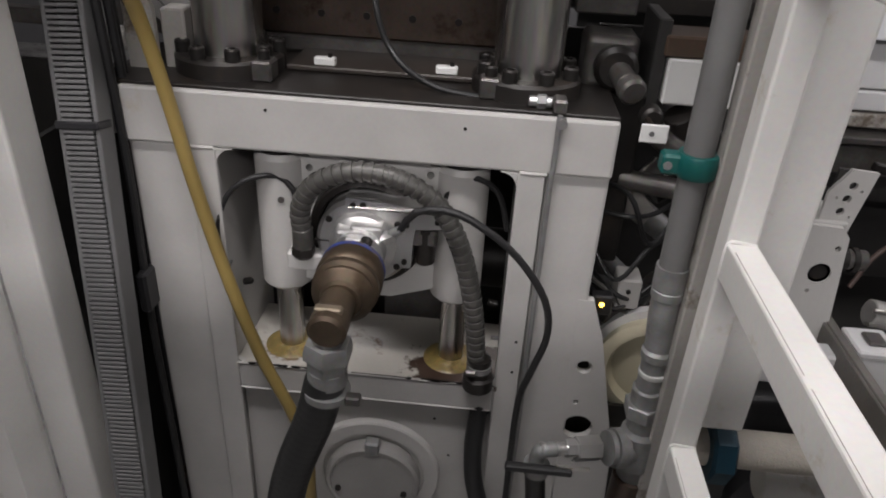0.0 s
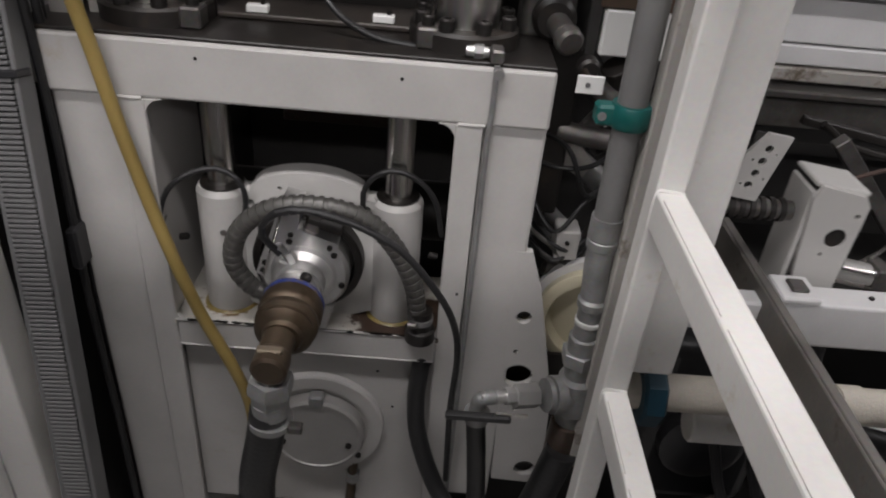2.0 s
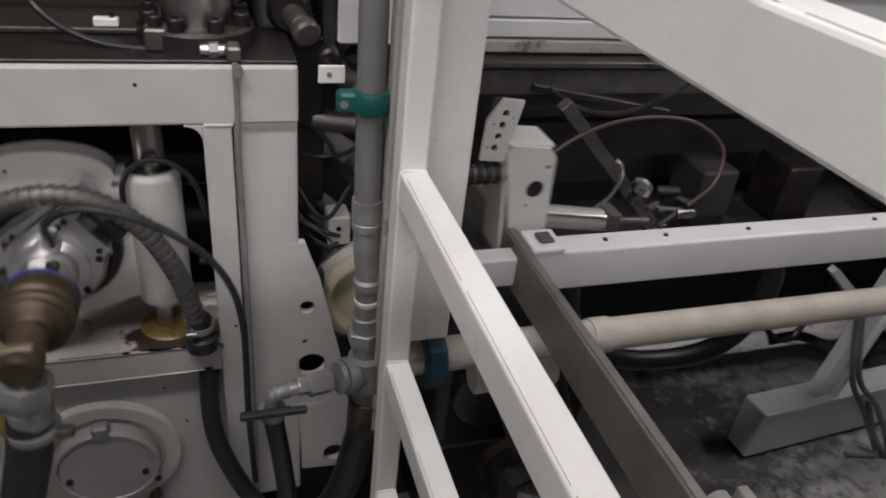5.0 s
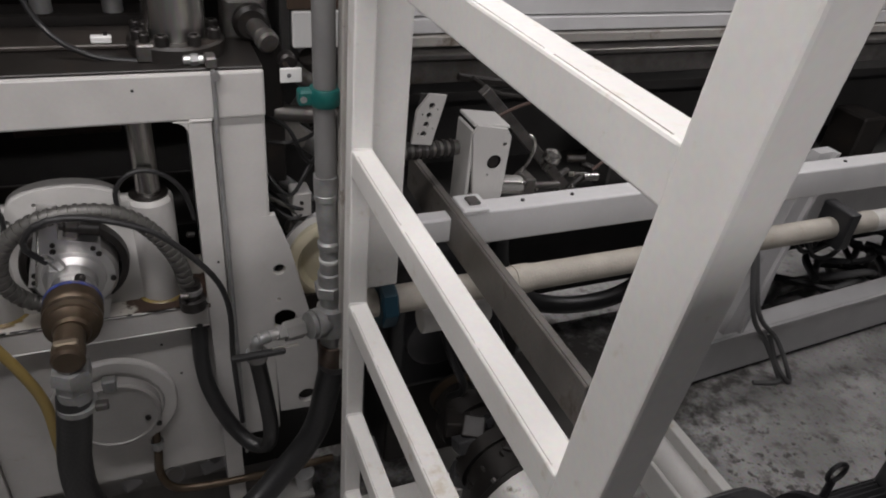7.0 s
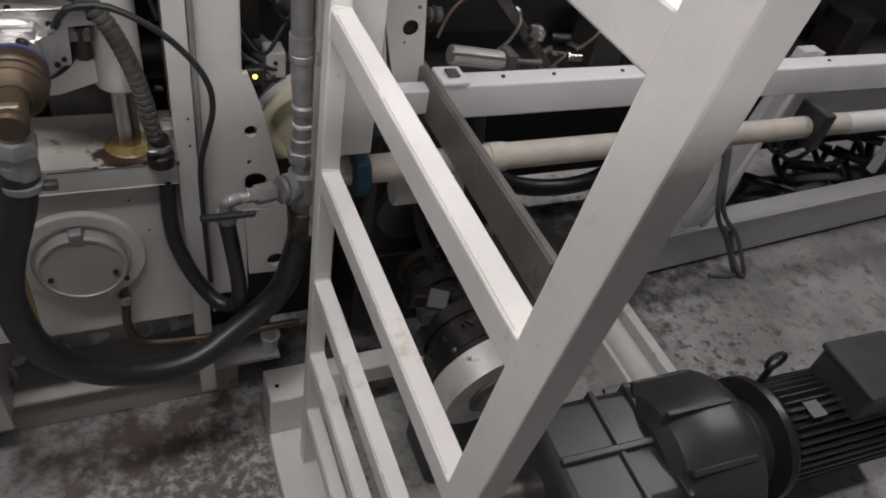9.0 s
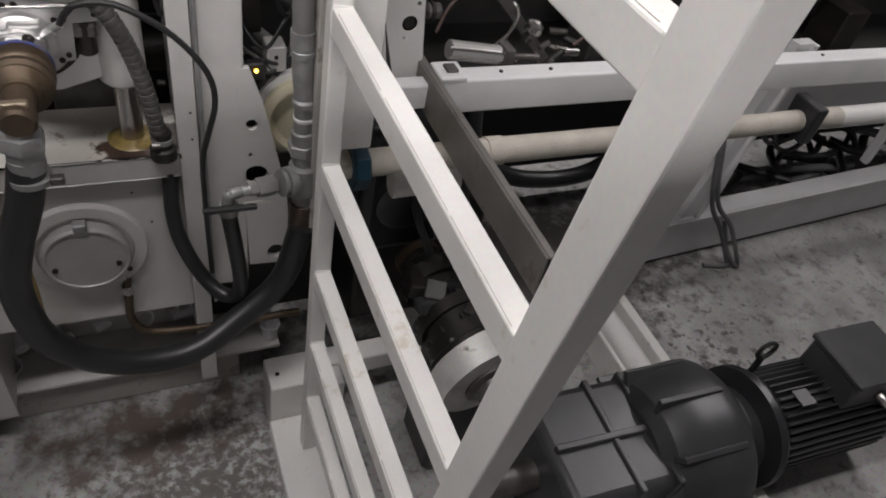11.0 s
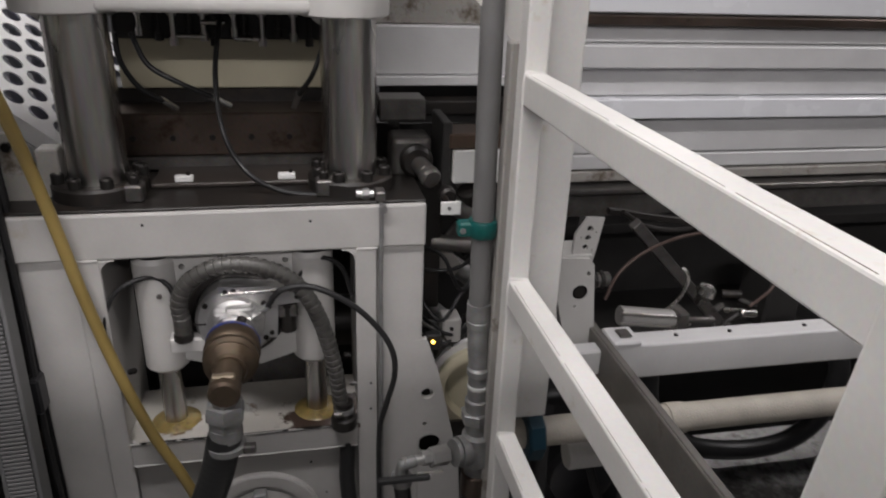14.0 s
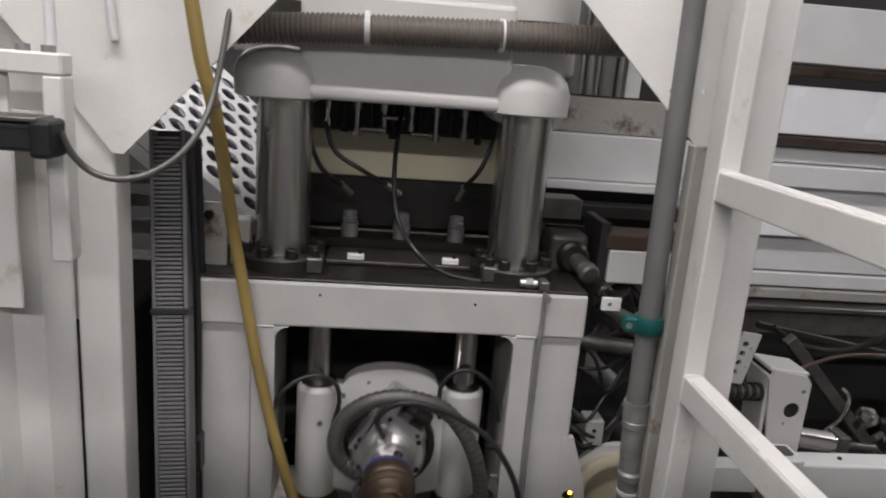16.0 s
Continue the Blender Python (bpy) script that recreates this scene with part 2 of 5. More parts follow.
def part(name, bm, mat, parent=None, label="", angle=35):
    me = bpy.data.meshes.new(name)
    bmesh.ops.recalc_face_normals(bm, faces=bm.faces)
    bm.to_mesh(me)
    bm.free()
    for p in me.polygons:
        p.use_smooth = True
    me.set_sharp_from_angle(angle=radians(angle))
    # a flat face keeps flat shading beside its narrow bevel
    by_edge = {}
    for p in me.polygons:
        for k in p.edge_keys:
            by_edge.setdefault(k, []).append(p)
    for e in me.edges:
        fs = by_edge.get(e.key, [])
        if len(fs) == 2 and fs[0].normal.angle(fs[1].normal, 0.0) > radians(14):
            a0, a1 = sorted((fs[0].area, fs[1].area))
            if a1 > a0 * 5:
                e.use_edge_sharp = True
    me.materials.append(mat)
    ob = new(name, me)
    if parent is not None:
        ob.parent = parent
    if label:
        ob["label"] = label
    return ob


def single(name, bm, mat, label, category, group="", kind="", at=(0, 0, 0)):
    """A thing of one mesh."""
    ob = part(name, bm, mat)
    ob.location = at
    return tagged(ob, label, category, group, kind)


def box(x0, x1, y0, y1, z0, z1, bev=0.003, bm=None, seg=1):
    bm = bm or bmesh.new()
    r = bmesh.ops.create_cube(bm, size=1, matrix=Matrix.Translation(((x0 + x1) / 2, (y0 + y1) / 2, (z0 + z1) / 2)) @ Matrix.Diagonal((abs(x1 - x0), abs(y1 - y0), abs(z1 - z0), 1)))
    if bev > 0:
        es = {e for v in r["verts"] for e in v.link_edges}
        bmesh.ops.bevel(bm, geom=list(es), offset=bev, segments=seg, profile=0.5, affect="EDGES")
    return bm


def axes(d):
    d = Vector(d).normalized()
    a = Vector((0, 0, 1)) if abs(d.z) < 0.95 else Vector((1, 0, 0))
    u = d.cross(a).normalized()
    return d, u, d.cross(u)


def lathe(p0, d, profile, seg=28, bm=None):
    """A turned form about the axis from p0 along d: profile of (distance along, radius)."""
    bm = bm or bmesh.new()
    d, u, v = axes(d)
    p0 = Vector(p0)
    rings = []
    for s, r in profile:
        c = p0 + d * s
        if r < 1e-6:
            rings.append([bm.verts.new(c)])
        else:
            rings.append([bm.verts.new(c + (u * math.cos(2 * math.pi * k / seg) + v * math.sin(2 * math.pi * k / seg)) * r) for k in range(seg)])
    for a, b in zip(rings, rings[1:]):
        for k in range(seg):
            j = (k + 1) % seg
            if len(a) == 1 and len(b) == 1:
                continue
            if len(a) == 1:
                bm.faces.new((a[0], b[k], b[j]))
            elif len(b) == 1:
                bm.faces.new((a[k], a[j], b[0]))
            else:
                bm.faces.new((a[k], a[j], b[j], b[k]))
    for ring in (rings[0], rings[-1]):
        if len(ring) > 2:
            bm.faces.new(ring)
    return bm


def rod(p0, p1, r, seg=20, ch=0.0, bm=None):
    d = Vector(p1) - Vector(p0)
    n = d.length
    prof = [(0, r), (n, r)] if ch <= 0 else [(0, r - ch), (ch, r), (n - ch, r), (n, r - ch)]
    return lathe(p0, d, prof, seg, bm)


def smooth_path(pts, per=6):
    """A smooth line through the points."""
    p = [Vector(q) for q in pts]
    p = [p[0] * 2 - p[1]] + p + [p[-1] * 2 - p[-2]]
    out = []
    for i in range(1, len(p) - 2):
        for k in range(per):
            t = k / per
            a, b, c, d = p[i - 1], p[i], p[i + 1], p[i + 2]
            out.append(0.5 * ((2 * b) + (c - a) * t + (2 * a - 5 * b + 4 * c - d) * t * t + (3 * b - a - 3 * c + d) * t ** 3))
    out.append(p[-2])
    return out


def tube(pts, r, seg=12, per=6, bm=None, rings=0.0, pitch=0.01):
    """A hose swept along a smooth line through the points; rings: depth of its corrugation."""
    bm = bm or bmesh.new()
    line = smooth_path(pts, per) if per > 1 else [Vector(q) for q in pts]
    if rings > 0:
        ln = [0.0]
        for a, b in zip(line, line[1:]):
            ln.append(ln[-1] + (b - a).length)
        n = int(ln[-1] / pitch * 4)
        ss = np.linspace(0, ln[-1], n)
        xyz = np.array(line)
        line = [Vector([float(np.interp(s, ln, xyz[:, c])) for c in range(3)]) for s in ss]
    prev = None
    d0 = (line[1] - line[0]).normalized()
    _, u, v = axes(d0)
    for i, c in enumerate(line):
        d = (line[min(i + 1, len(line) - 1)] - line[max(i - 1, 0)]).normalized()
        u = (u - d * u.dot(d)).normalized()
        v = d.cross(u)
        rr = r if rings <= 0 else r - rings * (0, 0.0, 1, 1)[i % 4]
        ring = [bm.verts.new(c + (u * math.cos(2 * math.pi * k / seg) + v * math.sin(2 * math.pi * k / seg)) * rr) for k in range(seg)]
        if prev:
            for k in range(seg):
                bm.faces.new((prev[k], prev[(k + 1) % seg], ring[(k + 1) % seg], ring[k]))
        else:
            bm.faces.new(ring)
        prev = ring
    bm.faces.new(prev)
    return bm


def sheet(outline, holes, thick, m, bm=None, seg=24):
    """A flat plate with holes cut through it: outline and holes (x, y, radius) in its own plane, laid by the pose m, its back at +z of m."""
    bm = bm or bmesh.new()
    loops = [[(x, y) for x, y in outline]] + [[(x + r * math.cos(2 * math.pi * k / seg), y + r * math.sin(2 * math.pi * k / seg)) for k in range(seg)] for x, y, r in holes]
    tmp = bmesh.new()
    edges = []
    for lp in loops:
        vs = [tmp.verts.new((x, y, 0)) for x, y in lp]
        edges += [tmp.edges.new((a, b)) for a, b in zip(vs, vs[1:] + vs[:1])]
    bmesh.ops.triangle_fill(tmp, use_beauty=True, edges=edges)
    r = bmesh.ops.extrude_face_region(tmp, geom=list(tmp.faces))
    bmesh.ops.translate(tmp, verts=[g for g in r["geom"] if isinstance(g, bmesh.types.BMVert)], vec=(0, 0, thick))
    bmesh.ops.transform(tmp, matrix=m, verts=tmp.verts)
    me = bpy.data.meshes.new("tmp")
    tmp.to_mesh(me)
    tmp.free()
    bm.from_mesh(me)
    bpy.data.meshes.remove(me)
    return bm


FRONT = Matrix(((1, 0, 0, 0), (0, 0, 1, 0), (0, 1, 0, 0), (0, 0, 0, 1)))  # plane x-z, thickness along +y


def front(y):
    return Matrix.Translation((0, y, 0)) @ FRONT


def turned(bm, m):
    bmesh.ops.transform(bm, matrix=m, verts=bm.verts)
    return bm


def socket_screw(parent, x, y, z, r=0.015, h=0.022, d=(0, 0, 1), name="socket_screw"):
    bm = lathe((x, y, z), d, [(0, r), (h - 0.003, r), (h, r - 0.003), (h, r * 0.55), (h * 0.5, r * 0.5), (h * 0.5, 0)], 16)
    return part(name, bm, SCREW, parent)


def hex_form(p0, d, n, r, bm=None):
    return lathe(p0, d, [(0, r * 0.93), (0.002, r), (n - 0.002, r), (n, r * 0.93)], 6, bm)


# ---- the hall ----
def hall():
    single("floor", box(-7, 10, -6, 7, -0.1, 0.1, 0), CONCRETE, "worn grey concrete floor with oil stains and painted shade under the line", "floor", kind="structure")
    single("wall_north", box(-7, 10, 7, 7.2, 0, 5.2, 0), HALL, "plain grey hall wall", "wall", kind="structure")
    # added out of view: keeps the rear lamp off the lower parts
    single("aisle_light_blocker", box(-7, 10, -2.75, -2.55, 0, 3.02, 0), HALL, "unseen grey wall added along the aisle to block low light", "wall", kind="structure")
    single("wall_south", box(-7, 10, -6.2, -6, 0, 5.2, 0), HALL, "plain grey hall wall", "wall", kind="structure")
    single("wall_west", box(-7.2, -7, -6, 7, 0, 5.2, 0), HALL, "plain grey hall wall", "wall", kind="structure")
    single("wall_east", box(10, 10.2, -6, 7, 0, 5.2, 0), HALL, "plain grey hall wall", "wall", kind="structure")
    single("ceiling", box(-7, 10, -6, 7, 5.2, 5.4, 0), HALL, "plain grey hall ceiling", "ceiling", kind="structure")
    for lx, ly, lz, sx, sy, w in LAMPS:
        lamp = thing("ceiling_light", "white fluorescent trough light hung under the ceiling", "light", (lx, ly, lz), "hall lights")
        part("housing", box(-sx / 2 - 0.03, sx / 2 + 0.03, -sy / 2 - 0.03, sy / 2 + 0.03, 0.0, 0.07, 0.005), LIGHTGREY, lamp)
        part("tube", box(-sx / 2 * 0.5, sx / 2 * 0.5, -sy / 2 * 0.95, sy / 2 * 0.95, -0.02, -0.002, 0.004), TUBE, lamp)
        for s in (-1, 1):
            part("hanger", rod((s * sx * 0.3, s * sy * 0.3, 0.07), (s * sx * 0.3, s * sy * 0.3, 5.2 - lz), 0.008, 8), GALV, lamp)


hall()


# ---- press frame ----
def press_frame():
    f = thing("forming_press", "cream-white welded steel portal of a forming press, oil-stained at its shelf", "machine")
    part("cross_beam", box(-0.475, 0.475, 0.0, 0.15, 1.842, 1.955, 0.006, seg=2), WHITE, f)
    for s in (-1, 1):
        part("outer_post", box(s * 0.352, s * 0.474, 0.012, 0.15, 0.77 if s > 0 else 0.289, 1.842, 0.006, seg=2), WHITE, f)
        edge = 0.297 if s > 0 else 0.293
        part("inner_post", box(s * edge, s * 0.35, -0.003, 0.012, 0.289, 1.8415, 0.003, seg=2), WHITE, f)
        part("side_panel", box(s * (edge + 0.008), s * 0.349, 0.014, 0.30, 0.289, 1.84, 0.003), WHITE, f)
    for s, edge in ((-1, 0.293), (1, 0.297)):
        r = 0.032
        arc = [(s * (edge - r + r * math.cos(a)), 1.8415 - r + r * math.sin(a)) for a in np.linspace(0, math.pi / 2, 9)]
        part("corner_fillet", sheet([(float(x), float(z)) for x, z in arc] + [(s * edge, 1.8415)], [], 0.014, front(-0.0025)), WHITE, f)
        low = [(s * (edge - r * 0.5 + r * 0.5 * math.cos(a)), 1.3215 + r * 0.5 - r * 0.5 * math.sin(a)) for a in np.linspace(0, math.pi / 2, 7)]
        part("corner_fillet", sheet([(float(x), float(z)) for x, z in low] + [(s * edge, 1.3215)], [], 0.012, front(-0.0035)), WHITE, f)
        part("weld_bead", tube([(s * (edge + 0.004), -0.001, 1.8425), (s * (edge + 0.03), -0.002, 1.8425), (s * 0.352, -0.001, 1.8425)], 0.004, 8, 3), WHITE, f)
    part("left_overhang", box(-0.56, -0.476, 0.03, 0.15, 1.842, 1.95, 0.006), WHITE, f)
    part("shelf", box(-0.3, 0.304, -0.0045, 0.245, 1.304, 1.319, 0.002), SHELF, f, "oil-stained cream shelf plate")
    part("shelf_bar", box(-0.2925, 0.2965, -0.0065, -0.0048, 1.25, 1.321, 0.005, seg=2), WHITE, f)
    for x0, x1, w in ((-0.27, -0.2, 0.003), (-0.17, -0.06, 0.004), (-0.03, 0.1, 0.003), (0.13, 0.21, 0.006), (0.215, 0.295, 0.004)):
        part("worn_edge", box(x0, x1, -0.0055, -0.0055 + w, 1.3195, 1.3214, 0), CHIP, f)
    chips = random.Random(5)
    for lo, hi, y, z, n in ((-0.26, -0.05, -0.006, 1.3215, 9), (0.1, 0.29, -0.006, 1.3215, 12), (0.0, 0.47, 0.122, 0.2505, 22), (-0.45, 0.0, 0.122, 0.2505, 6)):
        for k in range(n):
            x = chips.uniform(lo, hi)
            w = chips.uniform(0.003, 0.016)
            bm = bmesh.new()
            ring = [bm.verts.new((x + w * math.cos(a) * chips.uniform(0.6, 1.1), y + 0.005 * math.sin(a) * chips.uniform(0.5, 1.2), z)) for a in np.linspace(0, 2 * math.pi, 8)[:-1]]
            cap = bm.faces.new(ring)
            bmesh.ops.solidify(bm, geom=[cap], thickness=0.0012)
            part("paint_chip", bm, CHIP, f)
    part("lower_panel", sheet([(-0.293, 0.69), (0.297, 0.69), (0.297, 1.248), (-0.293, 1.248)], [], 0.012, front(0.02)), WHITE, f)
    part("bottom_rail", box(-0.475, 0.447, 0.12, 0.18, 0.1, 0.25, 0.006), DIRTY, f, "grimy scuffed bottom rail")
    part("ledge", box(-0.6, 0.6, 0.095, 0.43, 0.27, 0.288, 0.003), WHITE, f)
    part("apron", box(-0.349, 0.349, 0.302, 0.314, 0.289, 0.74, 0.0), WHITE, f)
    # the recess is open; its darkness is drawn by this black backing sheet
    part("recess_shade", box(0.356, 0.9, 0.30, 0.312, 0.289, 1.0, 0.0), DARK, f, "black sheet standing for the shade in the open recess")
    ring = lathe((0.022, 0.02, 1.003), (0, -1, 0), [(0, 0.165), (0.016, 0.165), (0.02, 0.161), (0.02, 0.128), (0.012, 0.126), (0.012, 0.0)], 48)
    part("flange", ring, WHITE, f)
    disc = lathe((0.022, 0.008, 0.993), (0, -1, 0), [(0, 0.118), (0.03, 0.118), (0.036, 0.112), (0.036, 0.106), (0.032, 0.104), (0.032, 0.0)], 48)
    cover = part("cover_disc", disc, DISC, f, "dull turned metal cover disc")
    part("key_block", box(0.004, 0.04, -0.03, 0.0, 1.088, 1.128, 0.004), GALV, f)
    for x, z in ((-0.063, 0.968), (0.102, 0.968), (0.127, 0.938)):
        part("cover_screw", lathe((x, -0.024, z), (0, -1, 0), [(0, 0.008), (0.006, 0.008), (0.006, 0)], 10), SCREW, cover)
    for x, y, z in ((-0.188, 0.0, 1.927), (0.191, 0.0, 1.921), (0.334, -0.003, 1.448), (0.333, -0.003, 1.365), (-0.09, 0.02, 1.185), (0.165, 0.02, 1.185), (0.205, 0.02, 1.07)):
        part("plug", lathe((x, y, z), (0, -1, 0), [(0, 0.0035), (0.001, 0.0035), (0.001, 0)], 10), SCREW, f)
    for s in (-1, 1):
        socket_screw(f, s * 0.285, 0.06, 1.5, 0.008, 0.02, (-s, 0, 0.2), "latch_screw")
    # open dark body of the press behind the portal
    b = thing("inner_machinery", "dark oily inner machinery of the forming press behind the portal", "machinery")
    # black sheet in place of the unlit depth behind the portal
    part("rear_shade", box(-0.5, 0.5, 0.95, 0.97, 0.29, 1.93, 0), DARK, b)
    for s in (-1, 1):
        part("inner_cheek", box(s * 0.36, s * 0.4, 0.44, 0.95, 0.29, 1.93, 0.004), DARKSTEEL, b)
    part("inner_drum", rod((-0.32, 0.5, 1.37), (0.32, 0.5, 1.37), 0.085, 28), DARKSTEEL, b)
    part("inner_bar", box(-0.34, 0.34, 0.6, 0.66, 1.62, 1.8, 0.005), BROWN, b)
    part("heat_shield", box(-0.12, 0.14, 0.38, 0.40, 1.66, 1.9, 0.004), BROWN, b)


press_frame()


def top_plate():
    t = thing("bed_plate", "dark oiled steel bed plate lying on the portal beam", "machine plate")
    part("plate", box(-0.52, 0.474, 0.004, 0.3, 1.942, 1.95, 0.002), DARKSTEEL, t)
    part("step_plate", box(-0.19, 0.21, 0.15, 0.3, 1.9505, 1.962, 0.003), WORN, t, "worn brownish inner plate")
    for x in (-0.112, 0.139):
        tab = part("white_tab", box(x - 0.022, x + 0.022, 0.158, 0.178, 1.9625, 1.978, 0.002), LABEL, t, "small white plastic tab")
        part("tab_screw", rod((x + 0.01, 0.17, 1.978), (x + 0.01, 0.17, 1.986), 0.005, 10), SCREW, tab)
    for x in (-0.21, 0.23):
        sb = part("side_block", box(x - 0.02, x + 0.02, 0.05, 0.1, 1.95, 1.99, 0.004), MIDSTEEL, t)
        socket_screw(sb, x, 0.075, 1.99, 0.012, 0.02)
        socket_screw(t, x + 0.005, 0.16, 1.95, 0.014, 0.06)


top_plate()


def guide_column(x):
    c = thing("guide_column", "thick ground steel guide column in a screwed flange", "column", (x, 0.145, 1.962), "press columns")
    part("shaft", lathe((0, 0, 0.0), (0, 0, 1), [(0, 0.068), (0.418, 0.068), (0.419, 0.0665), (0.424, 0.0665), (0.425, 0.068), (0.46, 0.068)], 48), CHROME, c)
    fl = part("flange", lathe((0, 0, 0), (0, 0, 1), [(0, 0.108), (0.03, 0.108), (0.036, 0.102), (0.036, 0.07)], 48), DARKSTEEL, c)
    for k in range(8):
        a = 2 * math.pi * (k + 0.5) / 8
        socket_screw(fl, 0.09 * math.cos(a), 0.09 * math.sin(a), 0.036, 0.015, 0.024)
    part("guide_strip", box(-0.012, 0.012, 0.066, 0.08, 0.04, 0.4, 0.002), MIDSTEEL, c)
    return c


for cx in (-0.3, 0.3):
    guide_column(cx)


def crosshead():
    h = thing("crosshead", "white painted cast crosshead bridging the columns", "machine casting")
    for s in (-1, 1):
        cap = lathe((s * 0.3, 0.14, 2.38), (0, 0, 1), [(0, 0.100), (0.004, 0.108), (0.055, 0.110), (0.085, 0.100), (0.108, 0.075), (0.12, 0.04), (0.122, 0)], 40)
        part("boss", cap, CAST, h)
        bulge = lathe((s * 0.3, 0.14, 2.38), (0, 1, 0.0), [(0, 0.1), (0.3, 0.1)], 24)
        part("boss_neck", turned(bulge, Matrix.Translation((0, 0, 0.06))), CAST, h)
    part("web", box(-0.25, 0.25, 0.072, 0.34, 2.40, 2.63, 0.012, seg=3), CAST, h)
    part("lower_lip", box(-0.23, 0.23, 0.062, 0.34, 2.385, 2.42, 0.012, seg=3), CAST, h)
    part("upper_web", box(-0.42, 0.42, 0.15, 0.5, 2.48, 3.0, 0.012, seg=3), CAST, h)
    part("upper_lip", box(-0.3, 0.3, 0.10, 0.16, 2.62, 2.68, 0.012, seg=3), CAST, h)
    for s in (-1, 1):
        part("upper_boss", lathe((s * 0.32, 0.14, 2.60), (0, 0, 1), [(0, 0.09), (0.3, 0.09)], 32), CAST, h)


crosshead()


def spiral_hose():
    h = thing("spiral_hose", "brown-grey corrugated suction hose held by pale clips", "hose")
    part("hose_body", tube([(-0.5, 0.03, 2.520), (-0.2, 0.03, 2.548), (0.15, 0.025, 2.562), (0.5, 0.02, 2.572)], 0.034, 20, 8, rings=0.004, pitch=0.011), CORR, h)
    for x in (-0.094, 0.209):
        z = 2.556 if x < 0 else 2.563
        part("hose_clip", lathe((x - 0.006, 0.03, z), (1, 0, 0.03), [(0, 0.034), (0, 0.037), (0.012, 0.037), (0.012, 0.034)], 28), LIGHTGREY, h, "pale hose clip")


spiral_hose()


def upper_tool():
    u = thing("upper_tool", "cream tool carrier with black pneumatic fittings above", "machine tool")
    part("tool_plate", box(-0.27, 0.3, 0.4, 0.5, 2.15, 2.28, 0.004), CREAM, u, "cream painted tool plate")
    part("tool_block", box(-0.27, 0.28, 0.38, 0.6, 2.28, 2.42, 0.004), DARK, u, "black valve block")
    part("clamp_bar", box(-0.33, 0.38, 0.42, 0.6, 2.0, 2.148, 0.004), DARKSTEEL, u)
    rng = random.Random(4)
    for k, x in enumerate((-0.2, -0.155, -0.12, -0.08, -0.045, -0.02, 0.03, 0.055, 0.1, 0.14, 0.18, 0.22)):
        part("fitting", lathe((x, 0.36, 2.39), (0, 0, -1), [(0, 0.009), (0.03, 0.009), (0.03, 0.012), (0.05, 0.012), (0.05, 0.007), (0.08 + 0.012 * (k % 3), 0.007), (0.08 + 0.012 * (k % 3), 0.011), (0.1 + 0.012 * (k % 3), 0.011), (0.1 + 0.012 * (k % 3), 0)], 14), CHROME if k % 2 == 0 else DARKSTEEL, u)
    for x0, x1, z in ((-0.11, -0.04, 2.29), (-0.05, 0.01, 2.325), (0.03, 0.09, 2.285)):
        part("cross_fitting", rod((x0, 0.35, z), (x1, 0.35, z), 0.006, 12), CHROME, u)
    part("cover_tab", box(-0.08, 0.02, 0.33, 0.37, 2.375, 2.40, 0.003), DARK, u)
    for x, z in ((-0.126, 2.1), (0.02, 2.1), (0.175, 2.1)):
        part("nipple", lathe((x, 0.33, z - 0.07), (0, 0.1, 1), [(0, 0.02), (0.012, 0.022), (0.016, 0.019), (0.03, 0.021), (0.034, 0.014), (0.034, 0)], 18), GALV, u)
        part("nipple_base", rod((x, 0.33, z - 0.11), (x, 0.33, z - 0.07), 0.024, 16), GALV, u)
    part("nipple_rail", box(-0.3, 0.3, 0.3, 0.4, 1.96, 1.99, 0.004), DARKSTEEL, u)
    for x in (-0.24, 0.0, 0.24):
        part("rail_stud", rod((x, 0.415, 2.1), (x, 0.405, 2.1), 0.01, 12), SCREW, u)
    lines = [[(-0.236, 0.25, 2.31), (-0.232, 0.25, 2.245), (-0.2, 0.26, 2.18), (-0.15, 0.28, 2.14)],
             [(-0.2, 0.25, 2.31), (-0.17, 0.25, 2.235), (-0.1, 0.25, 2.19), (-0.03, 0.28, 2.15)],
             [(0.003, 0.34, 2.36), (-0.012, 0.22, 2.22), (0.0, 0.16, 2.09), (0.05, 0.07, 2.02), (0.121, 0.06, 1.972), (0.211, 0.05, 1.958), (0.33, 0.03, 1.962)],
             [(0.26, 0.3, 2.3), (0.225, 0.28, 2.21), (0.185, 0.3, 2.15)]]
    for ln in lines:
        part("air_hose", tube(ln, 0.0065, 10), RUBBER, u, "thin black air hose")
    for a, b in (((-0.155, 0.28, 2.145), (-0.126, 0.32, 2.112)), ((-0.035, 0.28, 2.152), (0.008, 0.32, 2.118)), ((0.187, 0.3, 2.155), (0.172, 0.33, 2.11))):
        part("hose_end", rod(a, b, 0.008, 12), ALU, u)


upper_tool()


